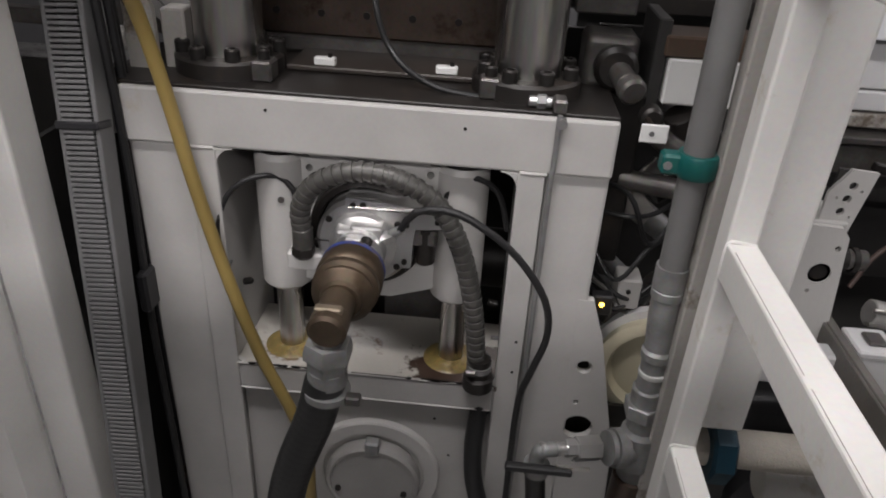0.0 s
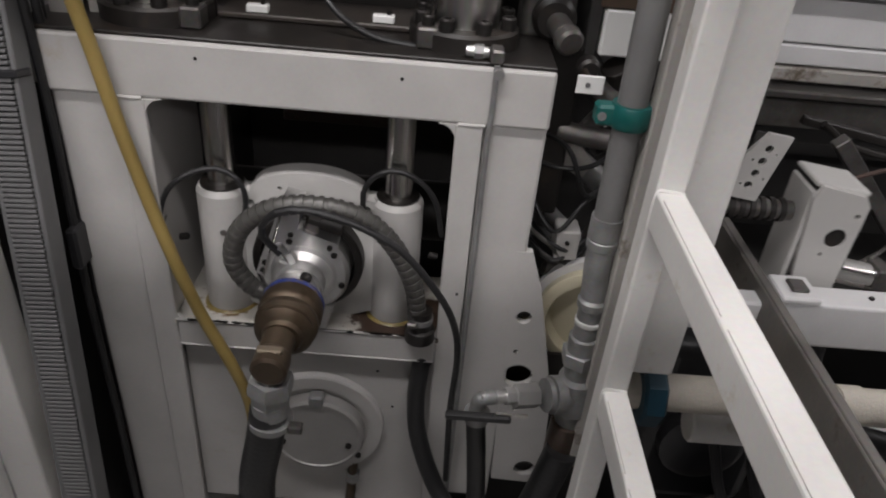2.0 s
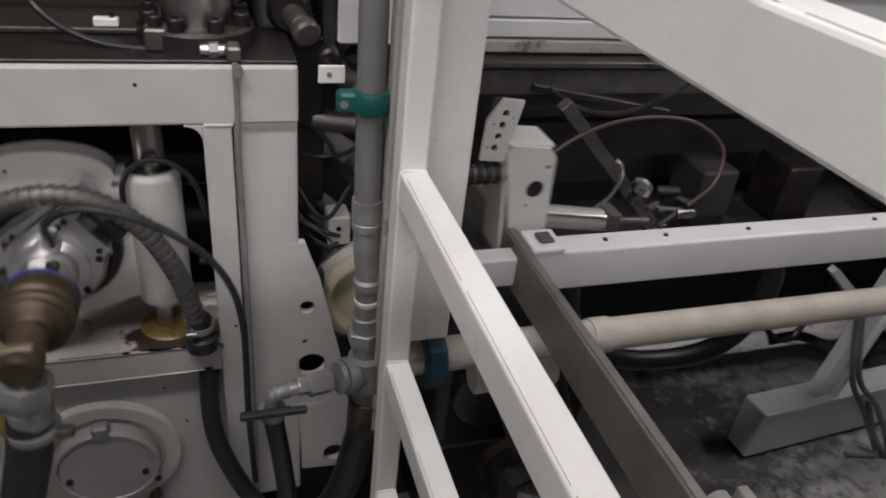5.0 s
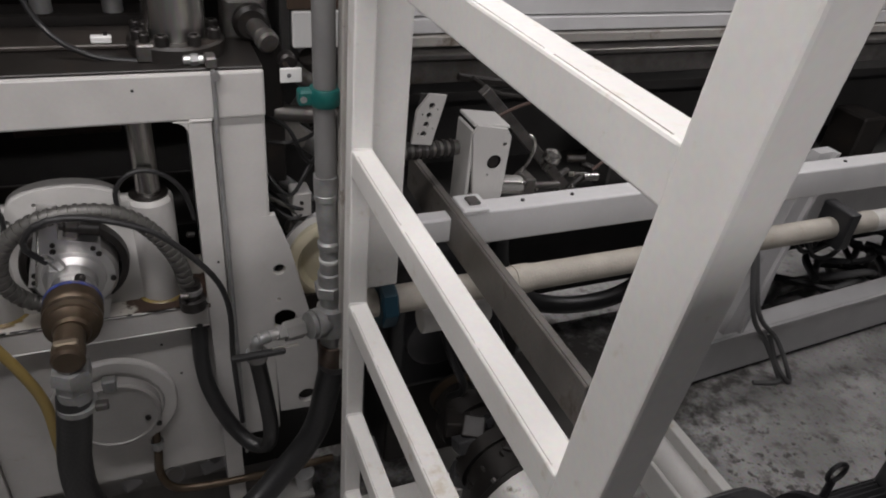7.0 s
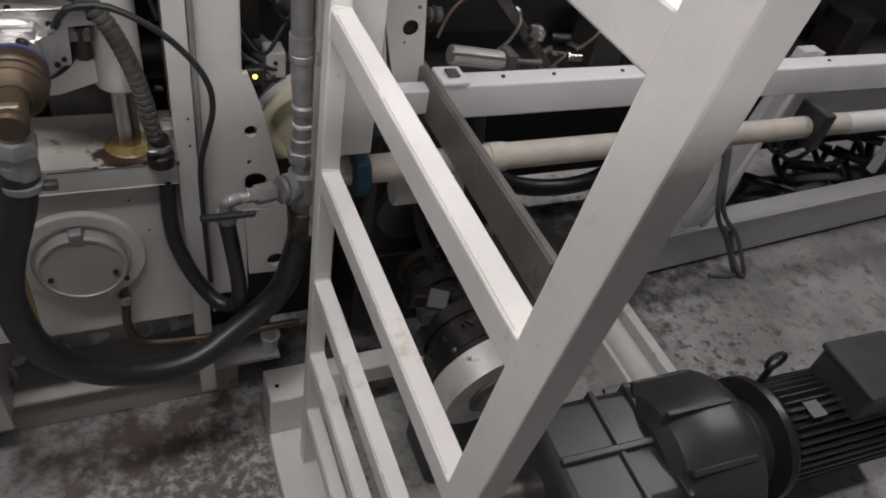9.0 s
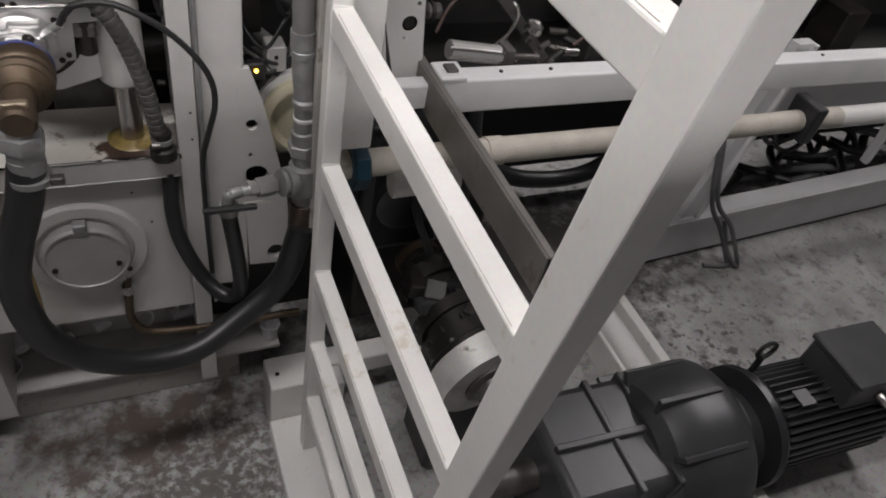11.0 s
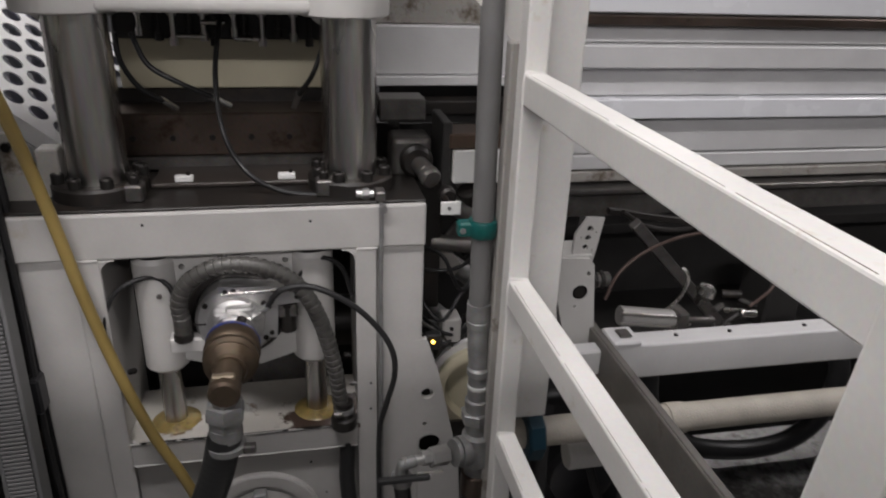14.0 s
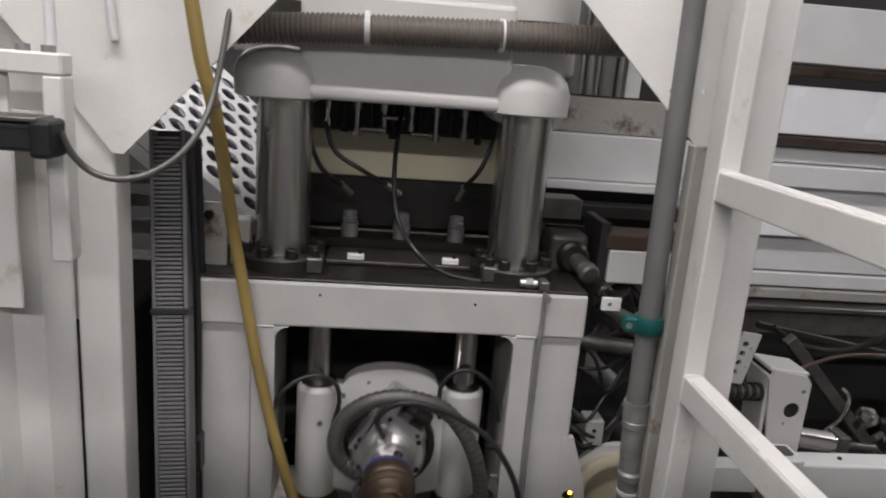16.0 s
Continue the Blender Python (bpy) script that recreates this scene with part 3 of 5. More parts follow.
def bleed_line():
    b = thing("bleed_fitting", "steel hose end and thin pipe running down the portal", "fitting")
    part("hose_end", rod((0.3, 0.035, 1.961), (0.345, 0.03, 1.962), 0.0105, 14, 0.002), ALU, b)
    part("collar", hex_form((0.315, 0.033, 1.962), (1, 0, 0), 0.018, 0.014), GALV, b)
    part("elbow_block", box(0.345, 0.37, 0.0, 0.045, 1.95, 1.975, 0.004), MIDSTEEL, b)
    part("elbow_screw", lathe((0.362, 0.0, 1.937), (0, -1, 0), [(0, 0.01), (0.02, 0.01), (0.02, 0)], 12), GALV, b)
    part("thin_pipe", tube([(0.358, -0.006, 1.95), (0.358, -0.008, 1.86), (0.356, -0.01, 1.8), (0.357, -0.006, 1.6), (0.358, -0.006, 1.3), (0.359, -0.006, 0.7)], 0.0055, 10), GALV, b)


bleed_line()


def pillow_drive():
    p = thing("pillow_block", "grey cast bearing block with a shaft stub beside the bed plate", "bearing")
    part("housing", box(0.42, 0.53, 0.19, 0.30, 1.95, 2.06, 0.015, seg=3), MIDSTEEL, p)
    part("cap", lathe((0.485, 0.19, 2.0), (0, -1, 0.0), [(0, 0.045), (0.02, 0.045), (0.03, 0.035), (0.03, 0)], 24), DARKSTEEL, p)
    part("shaft", rod((0.485, 0.19, 2.0), (0.505, 0.12, 1.982), 0.024, 20, 0.004), MIDSTEEL, p)
    part("shaft_end", rod((0.505, 0.12, 1.982), (0.513, 0.09, 1.975), 0.028, 20, 0.006), MIDSTEEL, p)
    part("top_plate", box(0.40, 0.53, 0.3, 0.4, 2.08, 2.14, 0.004), MIDSTEEL, p)
    part("mount", box(0.478, 0.56, 0.18, 0.3, 1.55, 1.945, 0.005), DARKSTEEL, p)


pillow_drive()


# ---- moving carriage ----
STROKE = 0.2
AXIS_Z = 1.665


def carriage():
    c = thing("lift_carriage", "white painted carriage with two guide sleeves on steel rods", "machine carriage", (0, 0, AXIS_Z))
    for s in (-1, 1):
        sl = lathe((s * 0.19, 0.09, -0.168), (0, 0, 1), [(0, 0.044), (0.012, 0.056), (0.31, 0.056), (0.322, 0.05), (0.322, 0.036), (0.30, 0.034)], 36)
        part("guide_sleeve", sl, WHITE, c)
        part("seal_ring", lathe((s * 0.19, 0.09, 0.14), (0, 0, 1), [(0, 0.047), (0.018, 0.047), (0.018, 0.033)], 28), DARKSTEEL, c, "dark oily seal ring")
        part("sleeve_screw", lathe((s * 0.19 - s * 0.01, 0.036, 0.06), (0, -1, 0), [(0, 0.007), (0.004, 0.007), (0.004, 0)], 12), MIDSTEEL, c)
    top = [(0.125 * math.cos(a), 0.15 + 0.055 * math.sin(a)) for a in np.linspace(math.pi, 0, 17)]
    outline = [(0.172, -0.13), (0.172, 0.15)] + [(float(x), float(z)) for x, z in reversed(top)] + [(-0.172, 0.15), (-0.172, -0.13), (-0.05, -0.17), (0.05, -0.17)]
    part("yoke_plate", sheet(outline, [(-0.125, 0.125, 0.008), (0.125, 0.13, 0.008), (-0.06, 0.165, 0.005)], 0.05, front(0.062)), CAST, c)
    part("ring_boss", lathe((0, 0.062, 0), (0, -1, 0), [(0, 0.124), (0.026, 0.122), (0.03, 0.118), (0.03, 0.105), (0.004, 0.103), (0.004, 0)], 48), DARKSTEEL, c, "dark ring round the hub")
    part("rear_housing", lathe((0, 0.13, 0), (0, 1, 0), [(0, 0.10), (0.16, 0.10), (0.17, 0.09), (0.17, 0)], 40), DARKSTEEL, c)
    return c


CARRIAGE = carriage()


def guide_rods():
    for s in (-1, 1):
        g = thing("guide_rod", "bright steel guide rod in a greased yellow seat", "rod", (s * 0.19, 0.09, 1.319), "carriage rods")
        part("rod_shaft", rod((0, 0, 0.01), (0, 0, 0.56), 0.03, 28), CHROME, g)
        part("grease_ring", lathe((0, 0, 0), (0, 0, 1), [(0, 0.064), (0.003, 0.06), (0.008, 0.046), (0.011, 0.031)], 28), GREASE, g, "ring of yellow grease")


guide_rods()


def rotor():
    """The turning hub with its clamp lever; built in its raised position."""
    h = thing("tilt_hub", "bare aluminium tilting hub with clamp lever and blackened screws", "machine hub", (0, 0, AXIS_Z))
    disc = part("hub_disc", lathe((0, 0.075, 0), (0, -1, 0), [(0, 0.098), (0.075, 0.098), (0.083, 0.09), (0.083, 0.0)], 48), ALU, h)
    part("hub_neck", lathe((0, -0.006, 0), (0, -1, 0), [(0, 0.072), (0.02, 0.068), (0.03, 0.052), (0.06, 0.05), (0.06, 0)], 40), ALU, h)
    part("clamp_split", box(-0.1, 0.1, -0.0095, 0.06, -0.004, -0.0005, 0), SCREW, h)
    lever = part("clamp_lever", sheet([(-0.035, 0.098), (0.165, 0.086), (0.168, 0.046), (0.104, 0.04), (0.098, -0.05), (0.0, -0.06), (-0.035, 0.0)], [], 0.052, front(-0.0105)), ALU, h)
    part("lever_edge", box(-0.03, 0.16, -0.016, -0.011, 0.078, 0.083, 0.001), CHROME, lever)
    for lx, lz in ((-0.02, 0.085), (0.15, 0.062), (0.085, -0.035), (0.088, 0.05)):
        part("lever_screw", lathe((lx, -0.0105, lz), (0, -1, 0), [(0, 0.006), (0.005, 0.006), (0.005, 0)], 10), SCREW, lever)
    part("neck_block", box(-0.05, 0.0, -0.055, -0.008, -0.02, 0.05, 0.008, seg=2), ALU, h)
    part("neck_flat", box(-0.02, 0.045, -0.05, -0.008, 0.02, 0.058, 0.006, seg=2), ALU, h)
    lug = part("clamp_lug", box(0.085, 0.15, 0.0, 0.05, -0.005, 0.03, 0.006), MIDSTEEL, h)
    part("lug_knob", rod((0.125, 0.02, 0.03), (0.125, 0.02, -0.05), 0.021, 18, 0.004), DARKSTEEL, lug)
    part("side_bracket", box(-0.165, -0.07, 0.0, 0.06, -0.085, -0.045, 0.004), CAST, h, "white painted side bracket")
    part("conduit_socket", rod((-0.128, 0.0, -0.05), (-0.128, 0.0, 0.02), 0.0215, 20, 0.003), MIDSTEEL, h)
    part("socket_nut", hex_form((-0.128, 0.0, -0.045), (0, 0, 1), 0.022, 0.025), DARKSTEEL, h)
    part("foot_arm", sheet([(-0.02, -0.09), (0.09, -0.08), (0.10, -0.05), (0.0, 0.0)], [], 0.02, front(0.055)), CAST, h)
    for a in (35, 145, 215, 325, 270, 90):
        x, z = 0.085 * math.cos(radians(a)), 0.085 * math.sin(radians(a))
        part("hub_screw", lathe((x, -0.008, z), (0, -1, 0), [(0, 0.007), (0.005, 0.007), (0.005, 0)], 10), SCREW, disc)
    part("side_nipple", hex_form((0.045, -0.04, 0.03), (0.7, -0.2, 0.5), 0.03, 0.013), ALU, h)
    part("air_plug", rod((0.06, -0.045, 0.045), (0.085, -0.06, 0.065), 0.009, 12), GALV, h)
    return h


HUB = rotor()


def mould():
    m = thing("lifting_mould", "heat-browned steel mould rising between the columns", "mould", (0, 0, AXIS_Z))
    part("mould_block", box(-0.38, 0.38, 0.31, 0.62, 0.335, 0.45, 0.005), BROWN, m)
    part("mould_ledge", box(-0.3, 0.3, 0.302, 0.34, 0.30, 0.335, 0.004), MIDSTEEL, m)
    for k in range(6):
        x = -0.25 + 0.1 * k
        part("mould_screw", lathe((x, 0.31, 0.385), (0, -1, 0), [(0, 0.008), (0.004, 0.008), (0.004, 0)], 10), SCREW, m)
    return m


def tilt_cheek():
    m = thing("tilting_cheek", "white painted tilting cheek plate with a dark bearing", "machine plate", (0, 0, AXIS_Z))
    pl = sheet([(-0.13, -0.17), (0.05, -0.2), (0.12, -0.1), (0.12, 0.14), (0.05, 0.2), (-0.1, 0.18)], [(0.03, 0.05, 0.008), (-0.03, 0.12, 0.01)], 0.02, Matrix.Identity(4))
    turned(pl, Matrix.Translation((0.24, 0.26, -0.49)) @ Matrix.Rotation(radians(76), 4, "Y") @ FRONT @ Matrix.Scale(0.6, 4))
    part("cheek_plate", pl, CAST, m)
    b = lathe((0.24, 0.262, -0.49), (0, -1, 0), [(0, 0.04), (0.02, 0.04), (0.024, 0.034), (0.024, 0.018), (0.01, 0.016), (0.01, 0)], 24)
    part("cheek_bearing", b, DARKSTEEL, m, "dark round bearing")
    part("cheek_arm", box(0.0, 0.2, 0.285, 0.3, -0.5, 0.0, 0.005), MIDSTEEL, m)
    return m


CHEEK = tilt_cheek()
MOULD = mould()


def union():
    """The brass rotary union with its elbow and the hose coupling; it rides with the carriage."""
    u = thing("rotary_union", "tarnished brass rotary union with blue marker stripe and grey coupling", "pipe fitting", (0, 0, AXIS_Z))
    part("neck", hex_form((0, -0.066, 0), (0, -1, 0), 0.04, 0.046), ALU, u)
    part("body", lathe((0, -0.106, 0), (0, -1, 0), [(0, 0.05), (0.01, 0.062), (0.05, 0.064), (0.06, 0.062), (0.064, 0.058), (0.07, 0.062), (0.082, 0.062), (0.088, 0.054), (0.094, 0.054), (0.102, 0.058), (0.11, 0.05), (0.116, 0.04), (0.125, 0.036)], 48), BRONZE, u)
    part("marker_stripe", lathe((0, -0.108, 0), (0, -1, 0), [(0, 0.057), (0.008, 0.0628), (0.02, 0.0632), (0.02, 0.06)], 48), BLUEMARK, u, "blue marker stripe")
    part("port_plug", lathe((0.02, -0.09, 0.044), (0.3, -0.2, 1), [(0, 0.012), (0.008, 0.012), (0.008, 0.006), (0.002, 0)], 14), SCREW, u)
    part("outlet", lathe((-0.004, -0.225, 0), (-0.02, -1, -0.06), [(0, 0.032), (0.05, 0.031), (0.055, 0.034), (0.09, 0.034), (0.096, 0.028), (0.096, 0)], 28), BRONZE, u)
    part("outlet_flat", box(-0.03, 0.018, -0.302, -0.284, 0.016, 0.0315, 0.003), BRASS, u)
    part("elbow_drop", lathe((-0.008, -0.29, -0.012), (-0.04, 0, -1), [(0, 0.028), (0.03, 0.028), (0.03, 0.041), (0.045, 0.045), (0.062, 0.045), (0.064, 0.038), (0.09, 0.038), (0.09, 0.032), (0.12, 0.032), (0.12, 0)], 6), GALV, u, "grey galvanised hex coupling")
    part("coupling_ring", lathe((-0.012, -0.29, -0.1), (-0.04, 0, -1), [(0, 0.036), (0.03, 0.036), (0.03, 0)], 24), GALV, u)
    hc = part("hose_clamp", lathe((-0.014, -0.29, -0.145), (-0.06, 0, -1), [(0, 0.041), (0, 0.043), (0.014, 0.043), (0.014, 0.041)], 28), GALV, u)
    part("clamp_screw", box(0.022, 0.05, -0.315, -0.295, -0.165, -0.145, 0.003), MIDSTEEL, hc)
    return u


UNION = union()

# Hoses that flex: their centre lines with the carriage raised and lowered.
FLEX = {
    "conduit": ([(-0.128, 0.0, 1.67), (-0.127, -0.01, 1.735), (-0.09, -0.02, 1.795), (-0.01, -0.025, 1.828), (0.08, -0.025, 1.815), (0.152, -0.02, 1.765), (0.198, -0.02, 1.68), (0.23, -0.015, 1.56), (0.247, -0.01, 1.44), (0.253, -0.01, 1.36)],
                [(-0.06, -0.005, 1.385), (-0.118, -0.01, 1.42), (-0.15, -0.02, 1.49), (-0.129, -0.025, 1.575), (-0.06, -0.03, 1.635), (0.03, -0.03, 1.652), (0.123, -0.025, 1.632), (0.19, -0.02, 1.57), (0.238, -0.015, 1.47), (0.253, -0.01, 1.36)]),
    "signal": ([(0.082, -0.06, 1.73), (0.113, -0.07, 1.775), (0.178, -0.08, 1.787), (0.244, -0.09, 1.761), (0.313, -0.09, 1.704), (0.373, -0.09, 1.616), (0.388, -0.08, 1.525), (0.367, -0.07, 1.423), (0.35, -0.06, 1.329), (0.35, -0.05, 1.118), (0.354, -0.05, 0.9)],
               [(-0.045, -0.06, 1.548), (-0.077, -0.08, 1.608), (-0.041, -0.1, 1.668), (0.02, -0.1, 1.68), (0.108, -0.1, 1.66), (0.198, -0.1, 1.614), (0.271, -0.1, 1.534), (0.325, -0.09, 1.44), (0.347, -0.06, 1.315), (0.345, -0.05, 1.15), (0.354, -0.05, 0.9)]),
    "loop_left": ([(-0.27, 0.0, 1.47), (-0.302, 0.0, 1.58), (-0.306, 0.0, 1.67), (-0.282, 0.01, 1.74), (-0.235, 0.02, 1.775), (-0.184, 0.04, 1.774), (-0.151, 0.04, 1.74), (-0.15, 0.045, 1.68)],
                  [(-0.27, 0.0, 1.45), (-0.302, 0.0, 1.54), (-0.285, 0.01, 1.628), (-0.238, 0.02, 1.673), (-0.181, 0.04, 1.682), (-0.136, 0.04, 1.655), (-0.127, 0.04, 1.60), (-0.145, 0.045, 1.53)]),
    "loop_right": ([(0.152, 0.045, 1.70), (0.164, 0.045, 1.765), (0.199, 0.045, 1.802), (0.242, 0.045, 1.796), (0.272, 0.05, 1.76), (0.29, 0.06, 1.69)],
                   [(0.125, 0.045, 1.56), (0.118, 0.045, 1.655), (0.163, 0.045, 1.703), (0.223, 0.045, 1.694), (0.27, 0.05, 1.64), (0.29, 0.06, 1.55)]),
    "water": ([(-0.018, -0.29, 1.53), (-0.04, -0.29, 1.44), (-0.088, -0.29, 1.3), (-0.112, -0.28, 1.16), (-0.09, -0.27, 0.98), (0.0, -0.26, 0.85), (0.12, -0.25, 0.782), (0.27, -0.23, 0.765), (0.42, -0.18, 0.825), (0.545, -0.15, 0.93), (0.6, -0.139, 1.12)],
              [(-0.018, -0.29, 1.33), (-0.03, -0.29, 1.25), (-0.05, -0.29, 1.13), (-0.05, -0.28, 0.99), (-0.01, -0.27, 0.865), (0.08, -0.26, 0.76), (0.18, -0.25, 0.708), (0.31, -0.23, 0.705), (0.44, -0.18, 0.785), (0.55, -0.15, 0.91), (0.6, -0.139, 1.12)]),
}
FLEX_LOOK = {"conduit": ("metal_conduit", "ribbed grey metal conduit looping over the hub", 0.021, 44, GALVHOSE), "signal": ("signal_cable", "thin black cable hanging from the hub", 0.0075, 40, RUBBER),
             "loop_left": ("grease_line", "thin black grease line looping to the sleeve", 0.006, 22, RUBBER), "loop_right": ("grease_line", "thin black grease line looping to the sleeve", 0.006, 18, RUBBER),
             "water": ("water_hose", "thick black rubber water hose hanging in a loop", 0.0375, 90, RUBBER)}


def even(pts, n):
    """n + 1 evenly spaced points on the smooth line through pts."""
    line = smooth_path(pts, 10)
    ln = np.cumsum([0.0] + [(b - a).length for a, b in zip(line, line[1:])])
    xyz = np.array(line)
    return [Vector([float(np.interp(s, ln, xyz[:, c])) for c in range(3)]) for s in np.linspace(0, ln[-1], n + 1)]


def flex_poses(key, u):
    """The poses of a hose's pieces: u is 0 with the carriage raised and 1 with it lowered."""
    up, down = FLEX[key]
    n = FLEX_LOOK[key][3]
    pts = even([Vector(a).lerp(Vector(b), u) for a, b in zip(up, down)], n)
    return [Matrix.Translation((a + b) / 2) @ (b - a).to_track_quat("Z", "Y").to_matrix().to_4x4() for a, b in zip(pts, pts[1:])]


def flex_hose(key):
    name, label, r, n, mat = FLEX_LOOK[key]
    ob = thing(name, label, "hose" if key != "signal" else "cable")
    longest = max((b - a).length for u in (0, 0.5, 1) for pts in [even([Vector(p).lerp(Vector(q), u) for p, q in zip(*FLEX[key])], n)] for a, b in zip(pts[:1], pts[1:2]))
    half = longest * 0.5
    if key == "conduit":
        prof = [(-half * 1.15, r * 0.86), (-half * 0.55, r * 0.86), (-half * 0.5, r), (half * 0.5, r), (half * 0.55, r * 0.86), (half * 1.15, r * 0.86)]
    else:
        prof = [(-half - r * 0.3, r * 0.97), (-half, r), (half, r), (half + r * 0.3, r * 0.97)]
    me = None
    out = []
    for m in flex_poses(key, 0.0):
        if me is None:
            piece = part("hose_piece", lathe((0, 0, 0), (0, 0, 1), prof, 18 if r > 0.01 else 10), mat, ob)
            me = piece.data
        else:
            piece = new("hose_piece", me)
            piece.parent = ob
        piece.matrix_basis = m
        out.append(piece)
    return out


FLEXED = {k: flex_hose(k) for k in FLEX}


def shelf_hoses():
    s = thing("hose_socket", "dark hose socket with a bright clamp on the stained shelf", "pipe fitting")
    part("socket", lathe((0.253, -0.01, 1.302), (0, 0, 1), [(0, 0.034), (0.03, 0.034), (0.034, 0.026), (0.08, 0.025), (0.08, 0)], 24), DARKSTEEL, s)
    cp = part("clamp", lathe((0.253, -0.01, 1.352), (0, 0, 1), [(0, 0.0255), (0, 0.028), (0.014, 0.028), (0.014, 0.0255)], 24), GALV, s, "bright hose clamp")
    part("clamp_screw", rod((0.225, -0.04, 1.36), (0.245, -0.04, 1.36), 0.008, 10), MIDSTEEL, cp)
    h = thing("drain_hose", "black rubber drain hose hanging from the shelf", "hose")
    part("hose_run", tube([(0.257, -0.01, 1.25), (0.254, -0.03, 1.2), (0.25, -0.05, 1.12), (0.262, -0.07, 1.02), (0.304, -0.1, 0.905), (0.355, -0.15, 0.85), (0.4, -0.18, 0.86), (0.412, -0.2, 0.95), (0.4, -0.2, 1.1), (0.385, -0.205, 1.23)], 0.0225, 16, 8), RUBBER, h)
    part("hose_collar", rod((0.257, -0.01, 1.21), (0.257, -0.01, 1.25), 0.026, 18, 0.003), DARKSTEEL, h)
    part("collar_wing", box(0.275, 0.31, -0.02, -0.005, 1.225, 1.24, 0.004), GALV, h)


shelf_hoses()


def yellow_hose():
    h = thing("amber_hose", "translucent amber plastic hose hanging down the portal", "hose")
    part("hose_run", tube([(-0.455, -0.3, 2.98), (-0.433, -0.3, 2.735), (-0.409, -0.298, 2.577), (-0.393, -0.292, 2.47), (-0.374, -0.27, 2.378), (-0.372, -0.195, 2.26), (-0.37, -0.12, 2.12), (-0.35, -0.1, 1.98), (-0.318, -0.1, 1.8), (-0.271, -0.105, 1.6), (-0.217, -0.11, 1.42), (-0.155, -0.12, 1.28), (-0.122, -0.12, 1.16), (-0.118, -0.12, 1.0), (-0.11, -0.11, 0.75), (0.0, -0.1, 0.55)], 0.0135, 14, 8), YELLOW, h)
    part("hose_tie", lathe((-0.3765, -0.275, 2.395), (0.16, 0.2, -1), [(0, 0.013), (0, 0.0148), (0.008, 0.0148), (0.008, 0.013)], 16), CHAINM, h, "grey cable tie")


yellow_hose()


def left_latch():
    f = thing("latch_eye", "small steel latch screwed inside the opening", "fitting", (-0.326, 0.03, 1.5))
    part("eye_plate", box(-0.012, 0.0, -0.02, 0.02, -0.05, 0.05, 0.003), GALV, f)
    part("eye_stem", tube([(0.0, 0.0, -0.02), (0.012, 0.0, 0.02), (0.02, 0.0, 0.05), (0.028, 0, 0.07)], 0.004, 8), GALV, f)
    g = thing("latch_eye", "small steel latch screwed inside the opening", "fitting", (0.309, 0.03, 1.46))
    part("eye_plate", box(-0.012, 0.0, -0.015, 0.015, -0.05, 0.06, 0.003), GALV, g)
    part("eye_stem", rod((-0.012, 0, -0.03), (-0.03, 0, -0.03), 0.005, 8), GALV, g)


left_latch()


# ---- left side of the press ----
def cable_chain():
    c = thing("cable_chain", "grey plastic cable chain of many links standing upright", "cable carrier", (-0.438, -0.375, 0.3))
    c.rotation_euler = (-0.187, -0.054, 0)
    rail = part("side_rail", box(-0.04, -0.03, -0.02, 0.03, 0.0, 2.05, 0.002), CHAINM, c)
    part("side_rail", box(0.03, 0.04, -0.02, 0.03, 0.0, 2.05, 0.002), CHAINM, c)
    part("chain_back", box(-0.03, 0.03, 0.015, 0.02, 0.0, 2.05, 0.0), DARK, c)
    bm = box(-0.029, 0.029, -0.024, -0.012, -0.0033, 0.0033, 0.001)
    link = part("link", bm, CHAINM, c)
    for k in range(201):
        o = link if k == 0 else new("link", link.data)
        o.parent = c
        o.location = (0, 0, 0.01 + 0.0101 * k)
    part("tie_band", box(-0.043, 0.043, -0.028, 0.02, 1.63, 1.645, 0.003), PLASTIC, c, "black cable tie")
    b = thing("black_cables", "bundle of black cables beside the chain", "cable")
    for k, (x, y) in enumerate(((-0.49, -0.03), (-0.485, 0.0), (-0.495, 0.03))):
        part("cable", tube([(x - 0.005, y, 0.3), (x + 0.008 * (k % 2), y, 0.9), (x - 0.004, y, 1.4), (x + 0.004, y, 1.8), (x - 0.006, y, 2.3)], 0.009, 8), RUBBER, b)
    part("cable_clip", box(-0.50, -0.476, -0.06, 0.02, 1.46, 1.56, 0.006), PLASTIC, b)

    d = thing("side_casing", "black sheets with small fittings in the gap beside the press", "casing")
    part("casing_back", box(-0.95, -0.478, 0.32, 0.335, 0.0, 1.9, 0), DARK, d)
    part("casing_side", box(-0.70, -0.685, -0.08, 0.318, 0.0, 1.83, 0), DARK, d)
    for k in range(7):
        part("casing_fitting", box(-0.66 + 0.02 * (k % 3), -0.6 + 0.02 * (k % 3), 0.26, 0.318, 0.5 + 0.2 * k, 0.6 + 0.19 * k, 0.006), BROWN if k % 3 == 0 else SCREW, d)


cable_chain()


def guard_post(name, x0, x1, y0, y1, z0, z1, label):
    return single(name, box(x0, x1, y0, y1, z0, z1, 0.006, seg=2), FENCE, label, "post")


